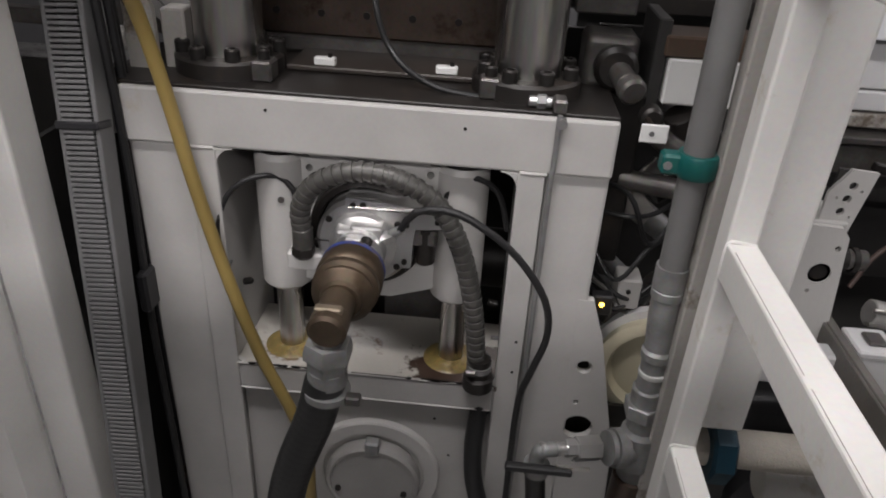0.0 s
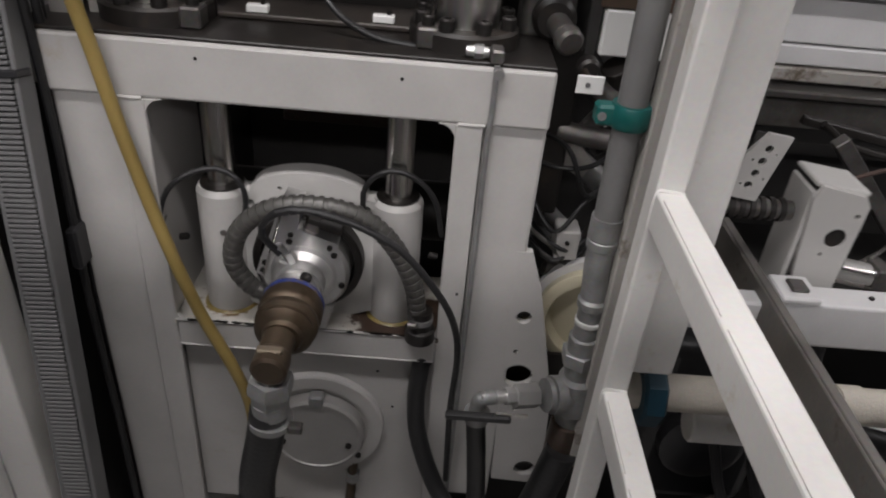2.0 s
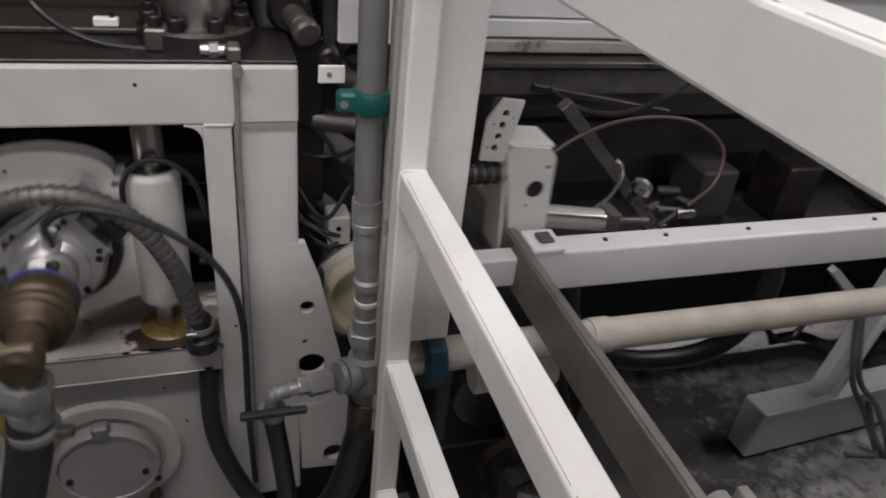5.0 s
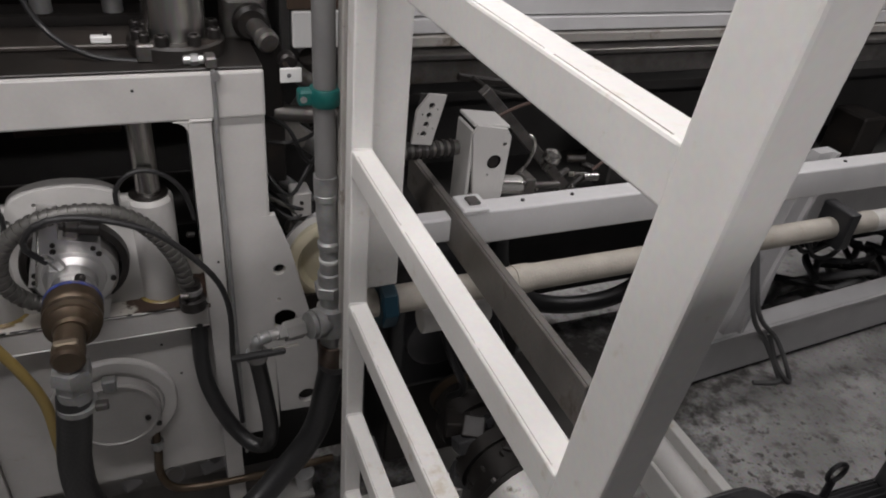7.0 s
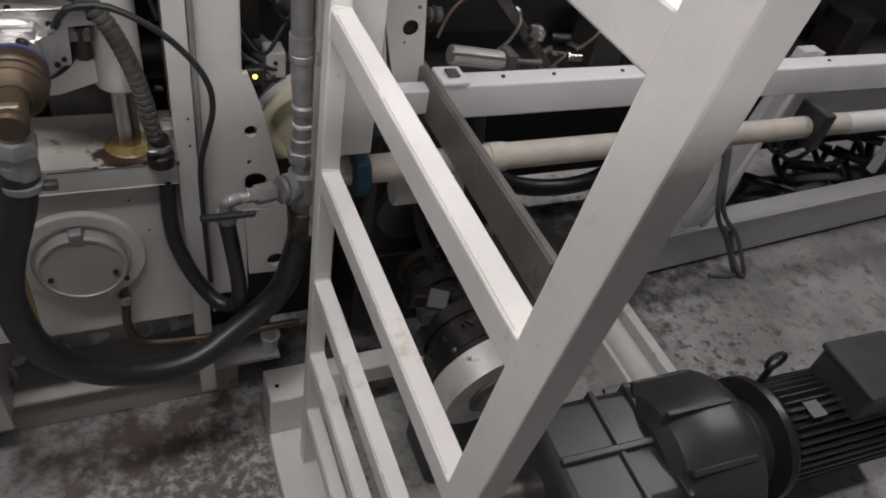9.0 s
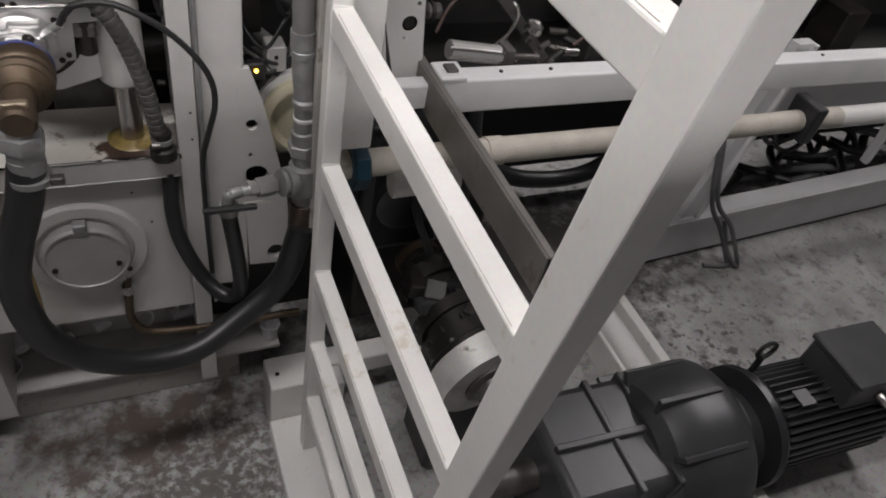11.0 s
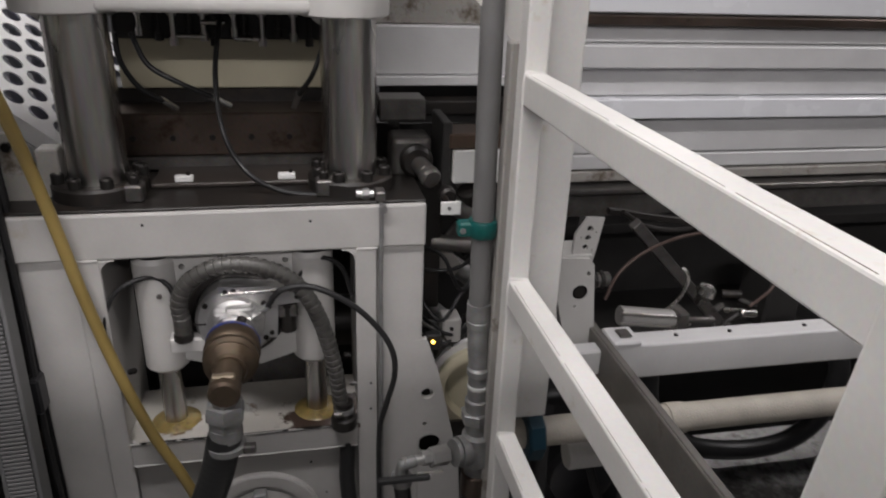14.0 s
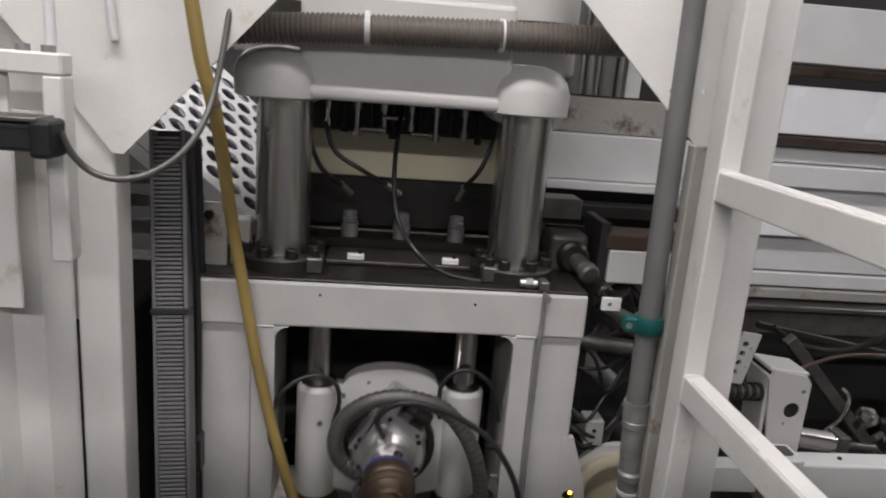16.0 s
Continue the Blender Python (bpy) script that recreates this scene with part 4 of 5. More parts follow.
def left_guard():
    g = thing("guard_door", "white sheet-metal guard door with folded ribs beside the press", "guard door")
    part("corner_post", box(-0.66, -0.575, -0.18, -0.09, 0.0, 3.0, 0.006, seg=2), FENCE, g)
    sh = sheet([(-0.9, 2.9), (-0.205, 2.9), (-0.205, 2.66), (-0.553, 2.285), (-0.575, 2.285), (-0.9, 2.7)], [(-0.42, 2.56, 0.006)], 0.006, front(-0.19))
    part("gusset", sh, FENCE, g)
    rib = [(-0.665, -0.19), (-0.70, -0.24), (-0.76, -0.24), (-0.78, -0.28), (-0.86, -0.28), (-0.88, -0.32), (-0.98, -0.32), (-1.0, -0.36), (-1.5, -0.36)]
    bm = bmesh.new()
    for (xa, ya), (xb, yb) in zip(rib, rib[1:]):
        a = [bm.verts.new(p) for p in ((xa, ya, 0.1), (xb, yb, 0.1), (xb, yb, 2.36), (xa, ya, 2.36))]
        b = [bm.verts.new(p) for p in ((xa, ya + 0.012, 0.1), (xb, yb + 0.012, 0.1), (xb, yb + 0.012, 2.36), (xa, ya + 0.012, 2.36))]
        for q in ((a[0], a[1], a[2], a[3]), (b[3], b[2], b[1], b[0]), (a[3], a[2], b[2], b[3]), (a[1], a[0], b[0], b[1])):
            bm.faces.new(q)
    part("door_sheet", bm, FENCE, g)
    part("door_top_rail", box(-1.5, -0.60, -0.34, -0.29, 2.432, 2.47, 0.004), FENCE, g)
    part("door_stile", box(-0.635, -0.60, -0.34, -0.29, 2.1, 2.432, 0.004), FENCE, g)
    part("door_panel", box(-1.5, -0.70, -0.32, -0.31, 2.0, 2.432, 0.002), FENCE, g)
    part("hinge_bolt", rod((-0.675, -0.31, 2.47), (-0.675, -0.31, 2.482), 0.012, 12), GALV, g)
    part("hinge_bolt", rod((-0.632, -0.31, 2.47), (-0.632, -0.31, 2.482), 0.012, 12), GALV, g)
    part("hinge_rod", rod((-0.64, -0.28, 2.48), (-0.655, -0.26, 2.9), 0.010, 12), LIGHTGREY, g)
    part("upper_panel", box(-1.6, -0.66, -0.1, -0.085, 1.9, 3.0, 0.002), FENCE, g)
    part("edge_strip", rod((-0.56, -0.2, 2.5), (-0.6, -0.2, 2.9), 0.008, 10), LIGHTGREY, g)
    s = thing("door_switch", "black safety switch with a grey cable on the guard door", "switch")
    sw = part("switch_body", box(-0.76, -0.625, -0.36, -0.30, 2.295, 2.345, 0.008, seg=2), PLASTIC, s)
    part("switch_cap", box(-0.655, -0.618, -0.365, -0.295, 2.285, 2.352, 0.008, seg=2), RUBBER, sw)
    part("switch_lid", box(-0.78, -0.64, -0.365, -0.29, 2.347, 2.355, 0.002), MIDSTEEL, sw)
    part("switch_cable", tube([(-0.62, -0.32, 2.33), (-0.605, -0.31, 2.29), (-0.575, -0.3, 2.258), (-0.53, -0.29, 2.247), (-0.48, -0.27, 2.26), (-0.43, -0.24, 2.30), (-0.40, -0.2, 2.36), (-0.385, -0.15, 2.45), (-0.37, -0.1, 2.6)], 0.0065, 10), GALVHOSE, s)


left_guard()


def left_rear():
    p = thing("perforated_guard", "bright perforated sheet hood with a white edge, tilted behind the column", "guard plate")
    u = Vector((0.772, 0.0, -0.635))
    v = Vector((-0.08, 0.9, 0.36))
    v = (v - u * v.dot(u)).normalized()
    m = Matrix.Translation((-0.655, 0.25, 2.264)) @ Matrix((u, v, u.cross(v))).transposed().to_4x4()
    holes = [(-0.07 + 0.064 * i + (0.032 if j % 2 else 0), 0.06 + 0.064 * j, 0.025) for i in range(7) for j in range(9)]
    part("perforated_sheet", sheet([(-0.12, 0.0), (0.44, 0.0), (0.44, 0.64), (-0.12, 0.64)], holes, 0.003, m, seg=16), LIGHTGREY, p)
    part("hood_lining", turned(box(-0.12, 0.44, 0.0, 0.64, -0.03, -0.027, 0), m), PERFBACK, p)
    part("edge_flange", turned(box(-0.12, 0.44, -0.004, 0.0, -0.045, 0.004, 0.001), m), LIGHTGREY, p)
    part("lower_flange", turned(box(-0.12, 0.44, -0.006, 0.0, -0.085, -0.049, 0.001), m), LIGHTGREY, p)
    b = thing("roller_bracket", "white bracket plates holding a white roller end", "bracket")
    part("bracket_plate", sheet([(-0.492, 1.93), (-0.43, 1.93), (-0.43, 2.08), (-0.445, 2.125), (-0.492, 2.125)], [(-0.472, 2.095, 0.011)], 0.015, front(0.11)), DIRTY, b)
    part("bracket_block", box(-0.425, -0.375, 0.13, 0.19, 1.95, 2.08, 0.004), DIRTY, b)
    part("roller", rod((-0.56, 0.12, 2.018), (-0.493, 0.12, 2.018), 0.024, 20, 0.004), CAST, b)
    part("bracket_bolt", rod((-0.472, 0.11, 2.095), (-0.472, 0.098, 2.095), 0.012, 6), SCREW, b)
    r = thing("rear_rails", "grey steel rails crossing behind the press", "rails")
    for k, z in enumerate((1.98, 2.03, 2.075)):
        part("rail", box(-1.4, -0.45, 0.3 + 0.12 * k, 0.34 + 0.12 * k, z, z + 0.035, 0.003), MIDSTEEL, r)
    part("cross_tie", box(-0.62, -0.58, 0.25, 0.7, 2.0, 2.12, 0.003), LIGHTGREY, r)


left_rear()


# ---- pipework right of the portal ----
def water_pipe():
    p = thing("water_pipe", "grey plastic water pipe with teal clamp and galvanised lower fittings", "pipe")
    part("pipe_upper", rod((0.572, -0.139, 3.0), (0.588, -0.139, 1.70), 0.0265, 28), PVC, p)
    part("pipe_socket", lathe((0.588, -0.139, 1.73), (0.01, 0, -1), [(0, 0.031), (0.045, 0.031), (0.05, 0.028), (0.05, 0.0)], 28), GALV, p)
    cl = lathe((0.586, -0.139, 1.955), (0.0, 0, -1), [(0, 0.0267), (0, 0.035), (0.008, 0.038), (0.034, 0.038), (0.042, 0.034), (0.042, 0.0267)], 24)
    box(0.615, 0.65, -0.155, -0.12, 1.915, 1.952, 0.005, cl)
    box(0.523, 0.557, -0.155, -0.12, 1.915, 1.952, 0.005, cl)
    pc = part("pipe_clamp", cl, GREEN, p, "teal plastic pipe clamp")
    for x in (0.533, 0.64):
        part("clamp_screw", rod((x, -0.157, 1.933), (x, -0.148, 1.933), 0.008, 8), GALV, pc)
    part("galvanised_bend", tube([(0.589, -0.139, 1.70), (0.590, -0.139, 1.62), (0.597, -0.137, 1.55), (0.599, -0.138, 1.48), (0.598, -0.139, 1.42)], 0.0275, 20, 6), GALV, p)
    for z, x, r in ((1.685, 0.589, 0.0315), (1.54, 0.597, 0.0315), (1.44, 0.598, 0.033)):
        part("pipe_collar", lathe((x, -0.139, z), (0.03, 0, -1), [(0, r - 0.006), (0.006, r), (0.022, r), (0.028, r - 0.006)], 22), GALV, p)
    for z, x in ((1.485, 0.5985),):
        part("tape_ring", lathe((x, -0.139, z), (0.03, 0, -1), [(0, 0.028), (0.002, 0.0295), (0.01, 0.0295), (0.012, 0.028)], 22), TAPE, p, "white thread tape")
    part("lower_nut", hex_form((0.597, -0.139, 1.40), (0.05, 0, -1), 0.035, 0.042), GALV, p)
    part("lower_sleeve", rod((0.598, -0.139, 1.44), (0.606, -0.139, 1.30), 0.033, 24, 0.003), GALV, p)
    part("tee_body", lathe((0.604, -0.139, 1.33), (0.02, 0, -1), [(0, 0.034), (0.01, 0.042), (0.1, 0.042), (0.11, 0.035), (0.15, 0.034), (0.15, 0)], 28), GALV, p)
    part("tee_arm", lathe((0.60, -0.145, 1.275), (-1, -0.3, 0.12), [(0, 0.034), (0.03, 0.034), (0.03, 0.043), (0.055, 0.043), (0.055, 0.03), (0.065, 0.03), (0.065, 0)], 24), GALV, p)
    part("tee_ring", lathe((0.545, -0.162, 1.282), (-1, -0.3, 0.12), [(0, 0.038), (0.012, 0.038), (0.012, 0.03)], 24), GALV, p)
    vb = part("valve_body", hex_form((0.515, -0.172, 1.288), (-1, -0.3, 0.12), 0.055, 0.028), ALU, p, "bright plated ball valve")
    part("valve_nut", hex_form((0.465, -0.187, 1.296), (-1, -0.3, 0.12), 0.025, 0.02), ALU, p)
    part("valve_end", rod((0.445, -0.194, 1.298), (0.385, -0.21, 1.305), 0.014, 16, 0.002), ALU, p)
    part("valve_elbow", tube([(0.42, -0.2, 1.3), (0.395, -0.208, 1.3), (0.385, -0.208, 1.285), (0.384, -0.207, 1.23)], 0.017, 14), GALV, p)
    part("valve_handle", box(0.315, 0.455, -0.252, -0.232, 1.272, 1.287, 0.005, seg=2), RUBBER, vb, "black valve lever")
    part("handle_strap", box(0.42, 0.49, -0.243, -0.236, 1.284, 1.294, 0.002), CHROME, vb)
    part("elbow_ring", lathe((0.385, -0.207, 1.262), (0, 0, -1), [(0, 0.028), (0.025, 0.028), (0.03, 0.022), (0.03, 0)], 20), GALV, p)
    part("hose_tail", rod((0.606, -0.139, 1.19), (0.603, -0.139, 1.08), 0.04, 24, 0.004), BROWN, p)


water_pipe()


def side_plates():
    s = thing("side_plate", "white tapering side plate with round holes beside the portal", "machine plate")
    sh = sheet([(0.452, 1.55), (0.488, 1.55), (0.525, 1.44), (0.60, 1.1), (0.622, 0.76), (0.478, 0.77)], [(0.493, 1.36, 0.019), (0.487, 1.25, 0.007), (0.503, 1.168, 0.038), (0.568, 0.82, 0.03), (0.51, 1.05, 0.006)], 0.02, front(0.0))
    part("plate", sh, WHITE, s)
    part("back_plate", box(0.478, 0.64, 0.06, 0.07, 0.78, 1.2, 0.0), DARKSTEEL, s)
    w = thing("drive_wheel", "cream wheel rim seen behind the pipe", "wheel")
    part("rim", lathe((0.70, 0.14, 1.27), (-0.2, -1, 0), [(0, 0.14), (0.02, 0.15), (0.045, 0.15), (0.05, 0.14), (0.05, 0.12), (0.02, 0.11), (0.02, 0)], 40), CREAM, w)
    part("tyre", lathe((0.70, 0.155, 1.27), (-0.2, -1, 0), [(0, 0.14), (0, 0.165), (0.025, 0.165), (0.025, 0.14)], 40), LIGHTGREY, w)
    l = thing("indicator_lamp", "small glowing amber sensor lamp", "lamp", (0.527, 0.09, 1.476))
    part("lamp_body", box(-0.02, 0.025, 0.0, 0.03, -0.03, 0.02, 0.004), PLASTIC, l)
    part("lens", lathe((0, -0.002, 0), (0, -1, 0), [(0, 0.0055), (0.003, 0.0048), (0.005, 0)], 14), AMBER, l, "glowing amber lens")
    global LAMP
    LAMP = l
    t = thing("tag_plate", "small white numbered tag on a grey round stud", "tag")
    part("motor_end", lathe((0.55, 0.1, 1.935), (0, -1, 0), [(0, 0.022), (0.03, 0.022), (0.036, 0.016), (0.036, 0)], 20), SCREW, t)
    part("tag_stem", rod((0.54, 0.07, 1.935), (0.54, -0.006, 1.935), 0.006, 8), DARKSTEEL, t)
    part("plate", box(0.515, 0.565, -0.012, -0.006, 1.915, 1.95, 0.002), LABEL, t, "white tag")
    part("tag_dot", lathe((0.535, -0.013, 1.933), (0, -1, 0), [(0, 0.005), (0.001, 0.005), (0.001, 0)], 12), CHAINM, t)
    b = thing("white_box", "white junction box with a rusty edge behind the pipe", "box")
    part("box_body", box(0.59, 0.80, 0.17, 0.28, 1.93, 2.025, 0.004), LABEL, b)
    part("rusty_rim", box(0.578, 0.81, 0.172, 0.29, 2.027, 2.07, 0.004), RUST, b)
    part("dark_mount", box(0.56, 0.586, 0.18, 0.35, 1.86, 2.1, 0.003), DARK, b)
    c = thing("white_block", "small white sensor block among dark machinery", "box")
    part("block", box(0.575, 0.63, 0.16, 0.23, 1.42, 1.5, 0.004), WHITE, c)
    part("block_hole", rod((0.6, 0.159, 1.47), (0.6, 0.155, 1.47), 0.006, 10), SCREW, c)
    rng = random.Random(9)
    d = thing("dark_machinery", "dark oily drive parts and cables behind the pipe", "machinery")
    for k in range(20):
        x, y, z = rng.uniform(0.49, 0.76), rng.uniform(0.2, 0.5), rng.uniform(1.3, 1.95)
        a = Vector((rng.uniform(-1, 1), rng.uniform(-0.4, 0.4), rng.uniform(-1, 1))).normalized() * rng.uniform(0.04, 0.1)
        p0 = Vector((x, y, z))
        part("drive_part", rod(p0 - a, p0 + a, rng.uniform(0.012, 0.035), 14, 0.003), rng.choice([DARKSTEEL, MIDSTEEL, SCREW, BROWN, GALV]), d)
    for k in range(7):
        z = rng.uniform(1.45, 1.85)
        part("cable", tube([(0.48, 0.2 + 0.03 * k, z), (0.56, 0.15, z - rng.uniform(-0.05, 0.1)), (0.64, 0.18, z + rng.uniform(-0.1, 0.05)), (0.76, 0.3, z + rng.uniform(-0.1, 0.1))], 0.006, 8), rng.choice([RUBBER, RUBBER, GALVHOSE]), d)
    part("grey_lever", sheet([(0.50, 1.6), (0.55, 1.66), (0.62, 1.67), (0.66, 1.62), (0.64, 1.58), (0.57, 1.61), (0.52, 1.56)], [], 0.015, front(0.3)), DIRTY, d)
    # black sheet gives the drive parts a shaded background
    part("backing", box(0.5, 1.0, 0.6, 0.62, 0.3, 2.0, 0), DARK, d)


side_plates()


# ---- safety frame ----
RAILS = [2.324, 1.893, 1.492, 1.122, 0.807, 0.515]


def lean(z):
    """How far out the leaning outer post of the frame stands at a height."""
    return -1.22 + 0.0955 * (2.324 - z)


def safety_frame():
    f = thing("safety_frame", "ivory square-tube safety frame with horizontal rails, scuffed along its edges", "safety frame")
    x0, x1 = 0.595, 0.641
    part("inner_post", box(x0, x1, -0.32, -0.272, 0.178, 3.0, 0.004, seg=2), FENCE, f)
    post = box(x0 - 0.001, x1 + 0.003, -0.07, 0.0, 0.178, 3.0, 0.004, seg=2)
    for v in post.verts:
        v.co.y += lean(v.co.z)
    part("outer_post", post, FENCE, f)
    rng = random.Random(21)
    for z in RAILS:
        out = lean(z - 0.03)
        rl = part("rail", box(x0, x1 - 0.001, out - 0.003, -0.32, z - 0.06, z, 0.004, seg=2), FENCE, f)
        y = out + 0.012
        while y < -0.38:
            n = rng.uniform(0.15, 0.4)
            part("dirt_seam", box(x0 + 0.004, x0 + 0.0047 + rng.uniform(0, 0.0008), y, min(y + n, -0.35), z - 0.001, z + 0.0004, 0), SEAM, rl)
            y += n + rng.uniform(0.0, 0.03)
        part("weld_seam", tube([(x0, -0.322, z - 0.055), (x0 + 0.001, -0.322, z - 0.002), (x0 + 0.022, -0.322, z + 0.0005), (x1 - 0.002, -0.322, z - 0.002)], 0.003, 6, 3), FENCE, rl)
    g = thing("guard_upright", "white guard upright with a cut gusset plate at its top", "guard post")
    part("upright", box(0.6125, 0.719, -0.32, -0.235, 1.5, 3.0, 0.006, seg=2), FENCE, g)
    # side of the post in shadow, its shade given by the darker paint
    part("shaded_side", box(0.605, 0.64, -0.2, -0.16, 1.1, 2.36, 0.003), DIRTY, g)
    part("gusset", sheet([(0.30, 2.9), (0.30, 2.665), (0.335, 2.634), (0.640, 2.335), (0.69, 2.335), (0.69, 2.9)], [(0.548, 2.471, 0.006), (0.618, 2.474, 0.006)], 0.006, front(-0.168)), FENCE, g)


safety_frame()


def frame_base():
    b = thing("frame_base", "cream painted base frame bolted to the floor under the safety frame", "base frame")
    part("corner_block", box(0.485, 0.66, -0.225, -0.075, 0.0, 0.285, 0.005), FENCE, b)
    part("cross_beam", box(0.66, 1.3, -0.165, -0.075, 0.19, 0.285, 0.005), FENCE, b)
    part("long_beam", box(0.478, 0.65, -1.5, -0.228, 0.0, 0.08, 0.005), FENCE, b)
    part("bolt_hole", lathe((0.522, -0.158, 0.285), (0, 0, 1), [(0, 0.009), (0.0015, 0.009), (0.0015, 0)], 12), SCREW, b)
    part("foot_block", box(0.66, 0.76, -0.27, -0.18, 0.14, 0.3, 0.005), FENCE, b)
    s = thing("side_channel", "white floor channel beside the gear motor", "channel")
    part("channel_web", box(2.05, 2.29, -1.3, -0.06, 0.0, 0.06, 0.004), LIGHTGREY, s)
    part("channel_flange", box(2.24, 2.29, -1.3, -0.06, 0.06, 0.16, 0.004), FENCE, s)
    part("channel_flange", box(2.03, 2.05, -1.3, -0.06, 0.0, 0.16, 0.004), FENCE, s)
    part("round_tube", rod((2.13, -0.08, 0.13), (2.13, -1.3, 0.13), 0.06, 24), FENCE, s)


frame_base()


def gear_motor():
    g = thing("gear_motor", "anthracite grey helical gear motor with cooling fins standing on the floor", "gear motor", (1.79, -0.93, 0.4))
    # gearbox: axis along x, tilted in plan
    part("gear_case", box(-0.45, -0.09, -0.18, 0.2, -0.25, 0.1, 0.03, seg=3), MOTOR, g)
    part("case_rib", box(-0.43, 0.18, -0.012, 0.012, 0.08, 0.118, 0.004), MOTOR, g)
    part("case_rib", box(-0.24, -0.22, -0.185, 0.205, -0.2, 0.112, 0.004), MOTOR, g)
    part("case_rib", box(-0.11, -0.09, -0.19, 0.21, -0.22, 0.112, 0.004), MOTOR, g)
    dm = part("flange_dome", lathe((-0.09, 0.0, -0.06), (1, 0, 0), [(-0.03, 0.19), (0.0, 0.235), (0.06, 0.256), (0.12, 0.264), (0.2, 0.268), (0.24, 0.268), (0.26, 0.255), (0.3, 0.19), (0.31, 0.16), (0.4, 0.152), (0.4, 0.0)], 48), MOTOR, g)
    for k in range(5):
        a = radians(10 + 38 * k)
        rb = box(-0.1, 0.13, -0.009, 0.009, 0.15, 0.276, 0.002)
        turned(rb, Matrix.Translation((0, 0, -0.06)) @ Matrix.Rotation(a - radians(90), 4, "X"))
        part("dome_rib", rb, MOTOR, dm)
    part("motor_flange", lathe((0.30, 0.0, -0.04), (1, 0, 0), [(0, 0.15), (0.005, 0.205), (0.03, 0.208), (0.05, 0.195), (0.06, 0.15)], 40), PLASTIC, g)
    mb = part("motor_body", lathe((0.34, 0.0, -0.04), (1, 0, 0), [(0, 0.14), (0.5, 0.14), (0.52, 0.165), (0.66, 0.165), (0.68, 0.14), (0.68, 0)], 36), MOTOR, g)
    for k in range(40):
        a = 2 * math.pi * k / 40
        fn = box(0.38, 0.84, -0.003, 0.003, 0.136, 0.175, 0.0)
        turned(fn, Matrix.Translation((0, 0, -0.04)) @ Matrix.Rotation(a - radians(90), 4, "X"))
        part("cooling_fin", fn, MOTOR, mb)
    tb = part("terminal_box", box(0.6, 0.86, -0.1, 0.12, 0.1, 0.215, 0.01, seg=2), MOTOR, g)
    part("terminal_lid", box(0.59, 0.87, -0.11, 0.13, 0.215, 0.24, 0.006), MOTOR, tb)
    part("rating_plate", box(0.44, 0.5, -0.07, -0.01, 0.135, 0.139, 0.001), CHAINM, g)
    bm = tube([(0.40 + 0.034 * math.cos(a), 0.12, 0.2 + 0.038 * math.sin(a)) for a in np.linspace(0, 2 * math.pi, 13)], 0.008, 8, 2)
    part("lifting_eye", bm, PLASTIC, g)
    part("eye_stem", rod((0.40, 0.12, 0.08), (0.40, 0.12, 0.165), 0.012, 10), PLASTIC, g)
    part("cable_gland", lathe((0.74, -0.1, 0.15), (0.2, -1, 0), [(0, 0.02), (0.04, 0.02), (0.05, 0.014), (0.05, 0)], 14), CHROME, g)
    part("motor_cable", tube([(0.75, -0.15, 0.15), (0.75, -0.25, 0.1), (0.7, -0.35, 0.0), (0.5, -0.4, -0.1)], 0.01, 8), CHAINM, g)
    part("output_shaft", rod((-0.45, 0.02, -0.06), (-0.62, 0.02, -0.06), 0.05, 20), MIDSTEEL, g)
    part("gear_foot", box(-0.42, 0.16, -0.2, 0.22, -0.33, -0.26, 0.005), MOTOR, g)
    g.rotation_euler = (0, 0, radians(-2))
    g.scale = (1.118, 1.118, 1.118)
    d = thing("chain_drive", "black cast drive housing with a bright coupling ring", "drive")
    part("drive_neck", lathe((1.08, -0.62, 0.66), (-0.15, 1.0, 0.12), [(0, 0), (0, 0.17), (0.1, 0.17), (0.105, 0.165), (0.105, 0.145), (0.16, 0.145), (0.165, 0.12), (0.22, 0.12), (0.22, 0.138), (0.265, 0.138), (0.27, 0.09), (0.38, 0.09), (0.38, 0.115), (0.44, 0.115), (0.445, 0.08), (0.55, 0.08), (0.55, 0)], 36), SCREW, d)
    part("coupling_ring", lathe((1.078, -0.605, 0.662), (-0.15, 1.0, 0.12), [(-0.035, 0.15), (-0.035, 0.185), (0.06, 0.185), (0.06, 0.15)], 40), RINGST, d, "bright steel coupling ring")
    for k in range(8):
        a = 2 * math.pi * k / 8
        dd, uu, vv = axes((-0.15, 1.0, 0.12))
        c = Vector((1.08, -0.62, 0.66)) + dd * 0.104 + (uu * math.cos(a) + vv * math.sin(a)) * 0.157
        part("drive_bolt", rod(c, c + dd * 0.014, 0.009, 6), MIDSTEEL, d)
    part("upper_housing", box(0.78, 1.12, -0.05, 0.25, 0.72, 1.28, 0.04, seg=3), PLASTIC, d)
    part("rear_casing", box(0.8, 1.32, 0.0, 0.3, 0.29, 0.9, 0.02, seg=2), SCREW, d)
    part("housing_cap", lathe((0.93, -0.05, 0.98), (0, -1, 0), [(0, 0.11), (0.04, 0.11), (0.05, 0.09), (0.05, 0)], 28), PLASTIC, d)
    part("brass_ring", lathe((1.005, -0.12, 0.72), (-0.15, 1.0, 0.12), [(0, 0.07), (0, 0.085), (0.03, 0.085), (0.03, 0.07)], 28), BRONZE, d)
    part("lower_hub", lathe((1.08, -0.62, 0.66), (0.15, -1.0, -0.12), [(0, 0.1), (0.03, 0.1), (0.04, 0.075), (0.08, 0.07), (0.08, 0)], 32), MIDSTEEL, d)
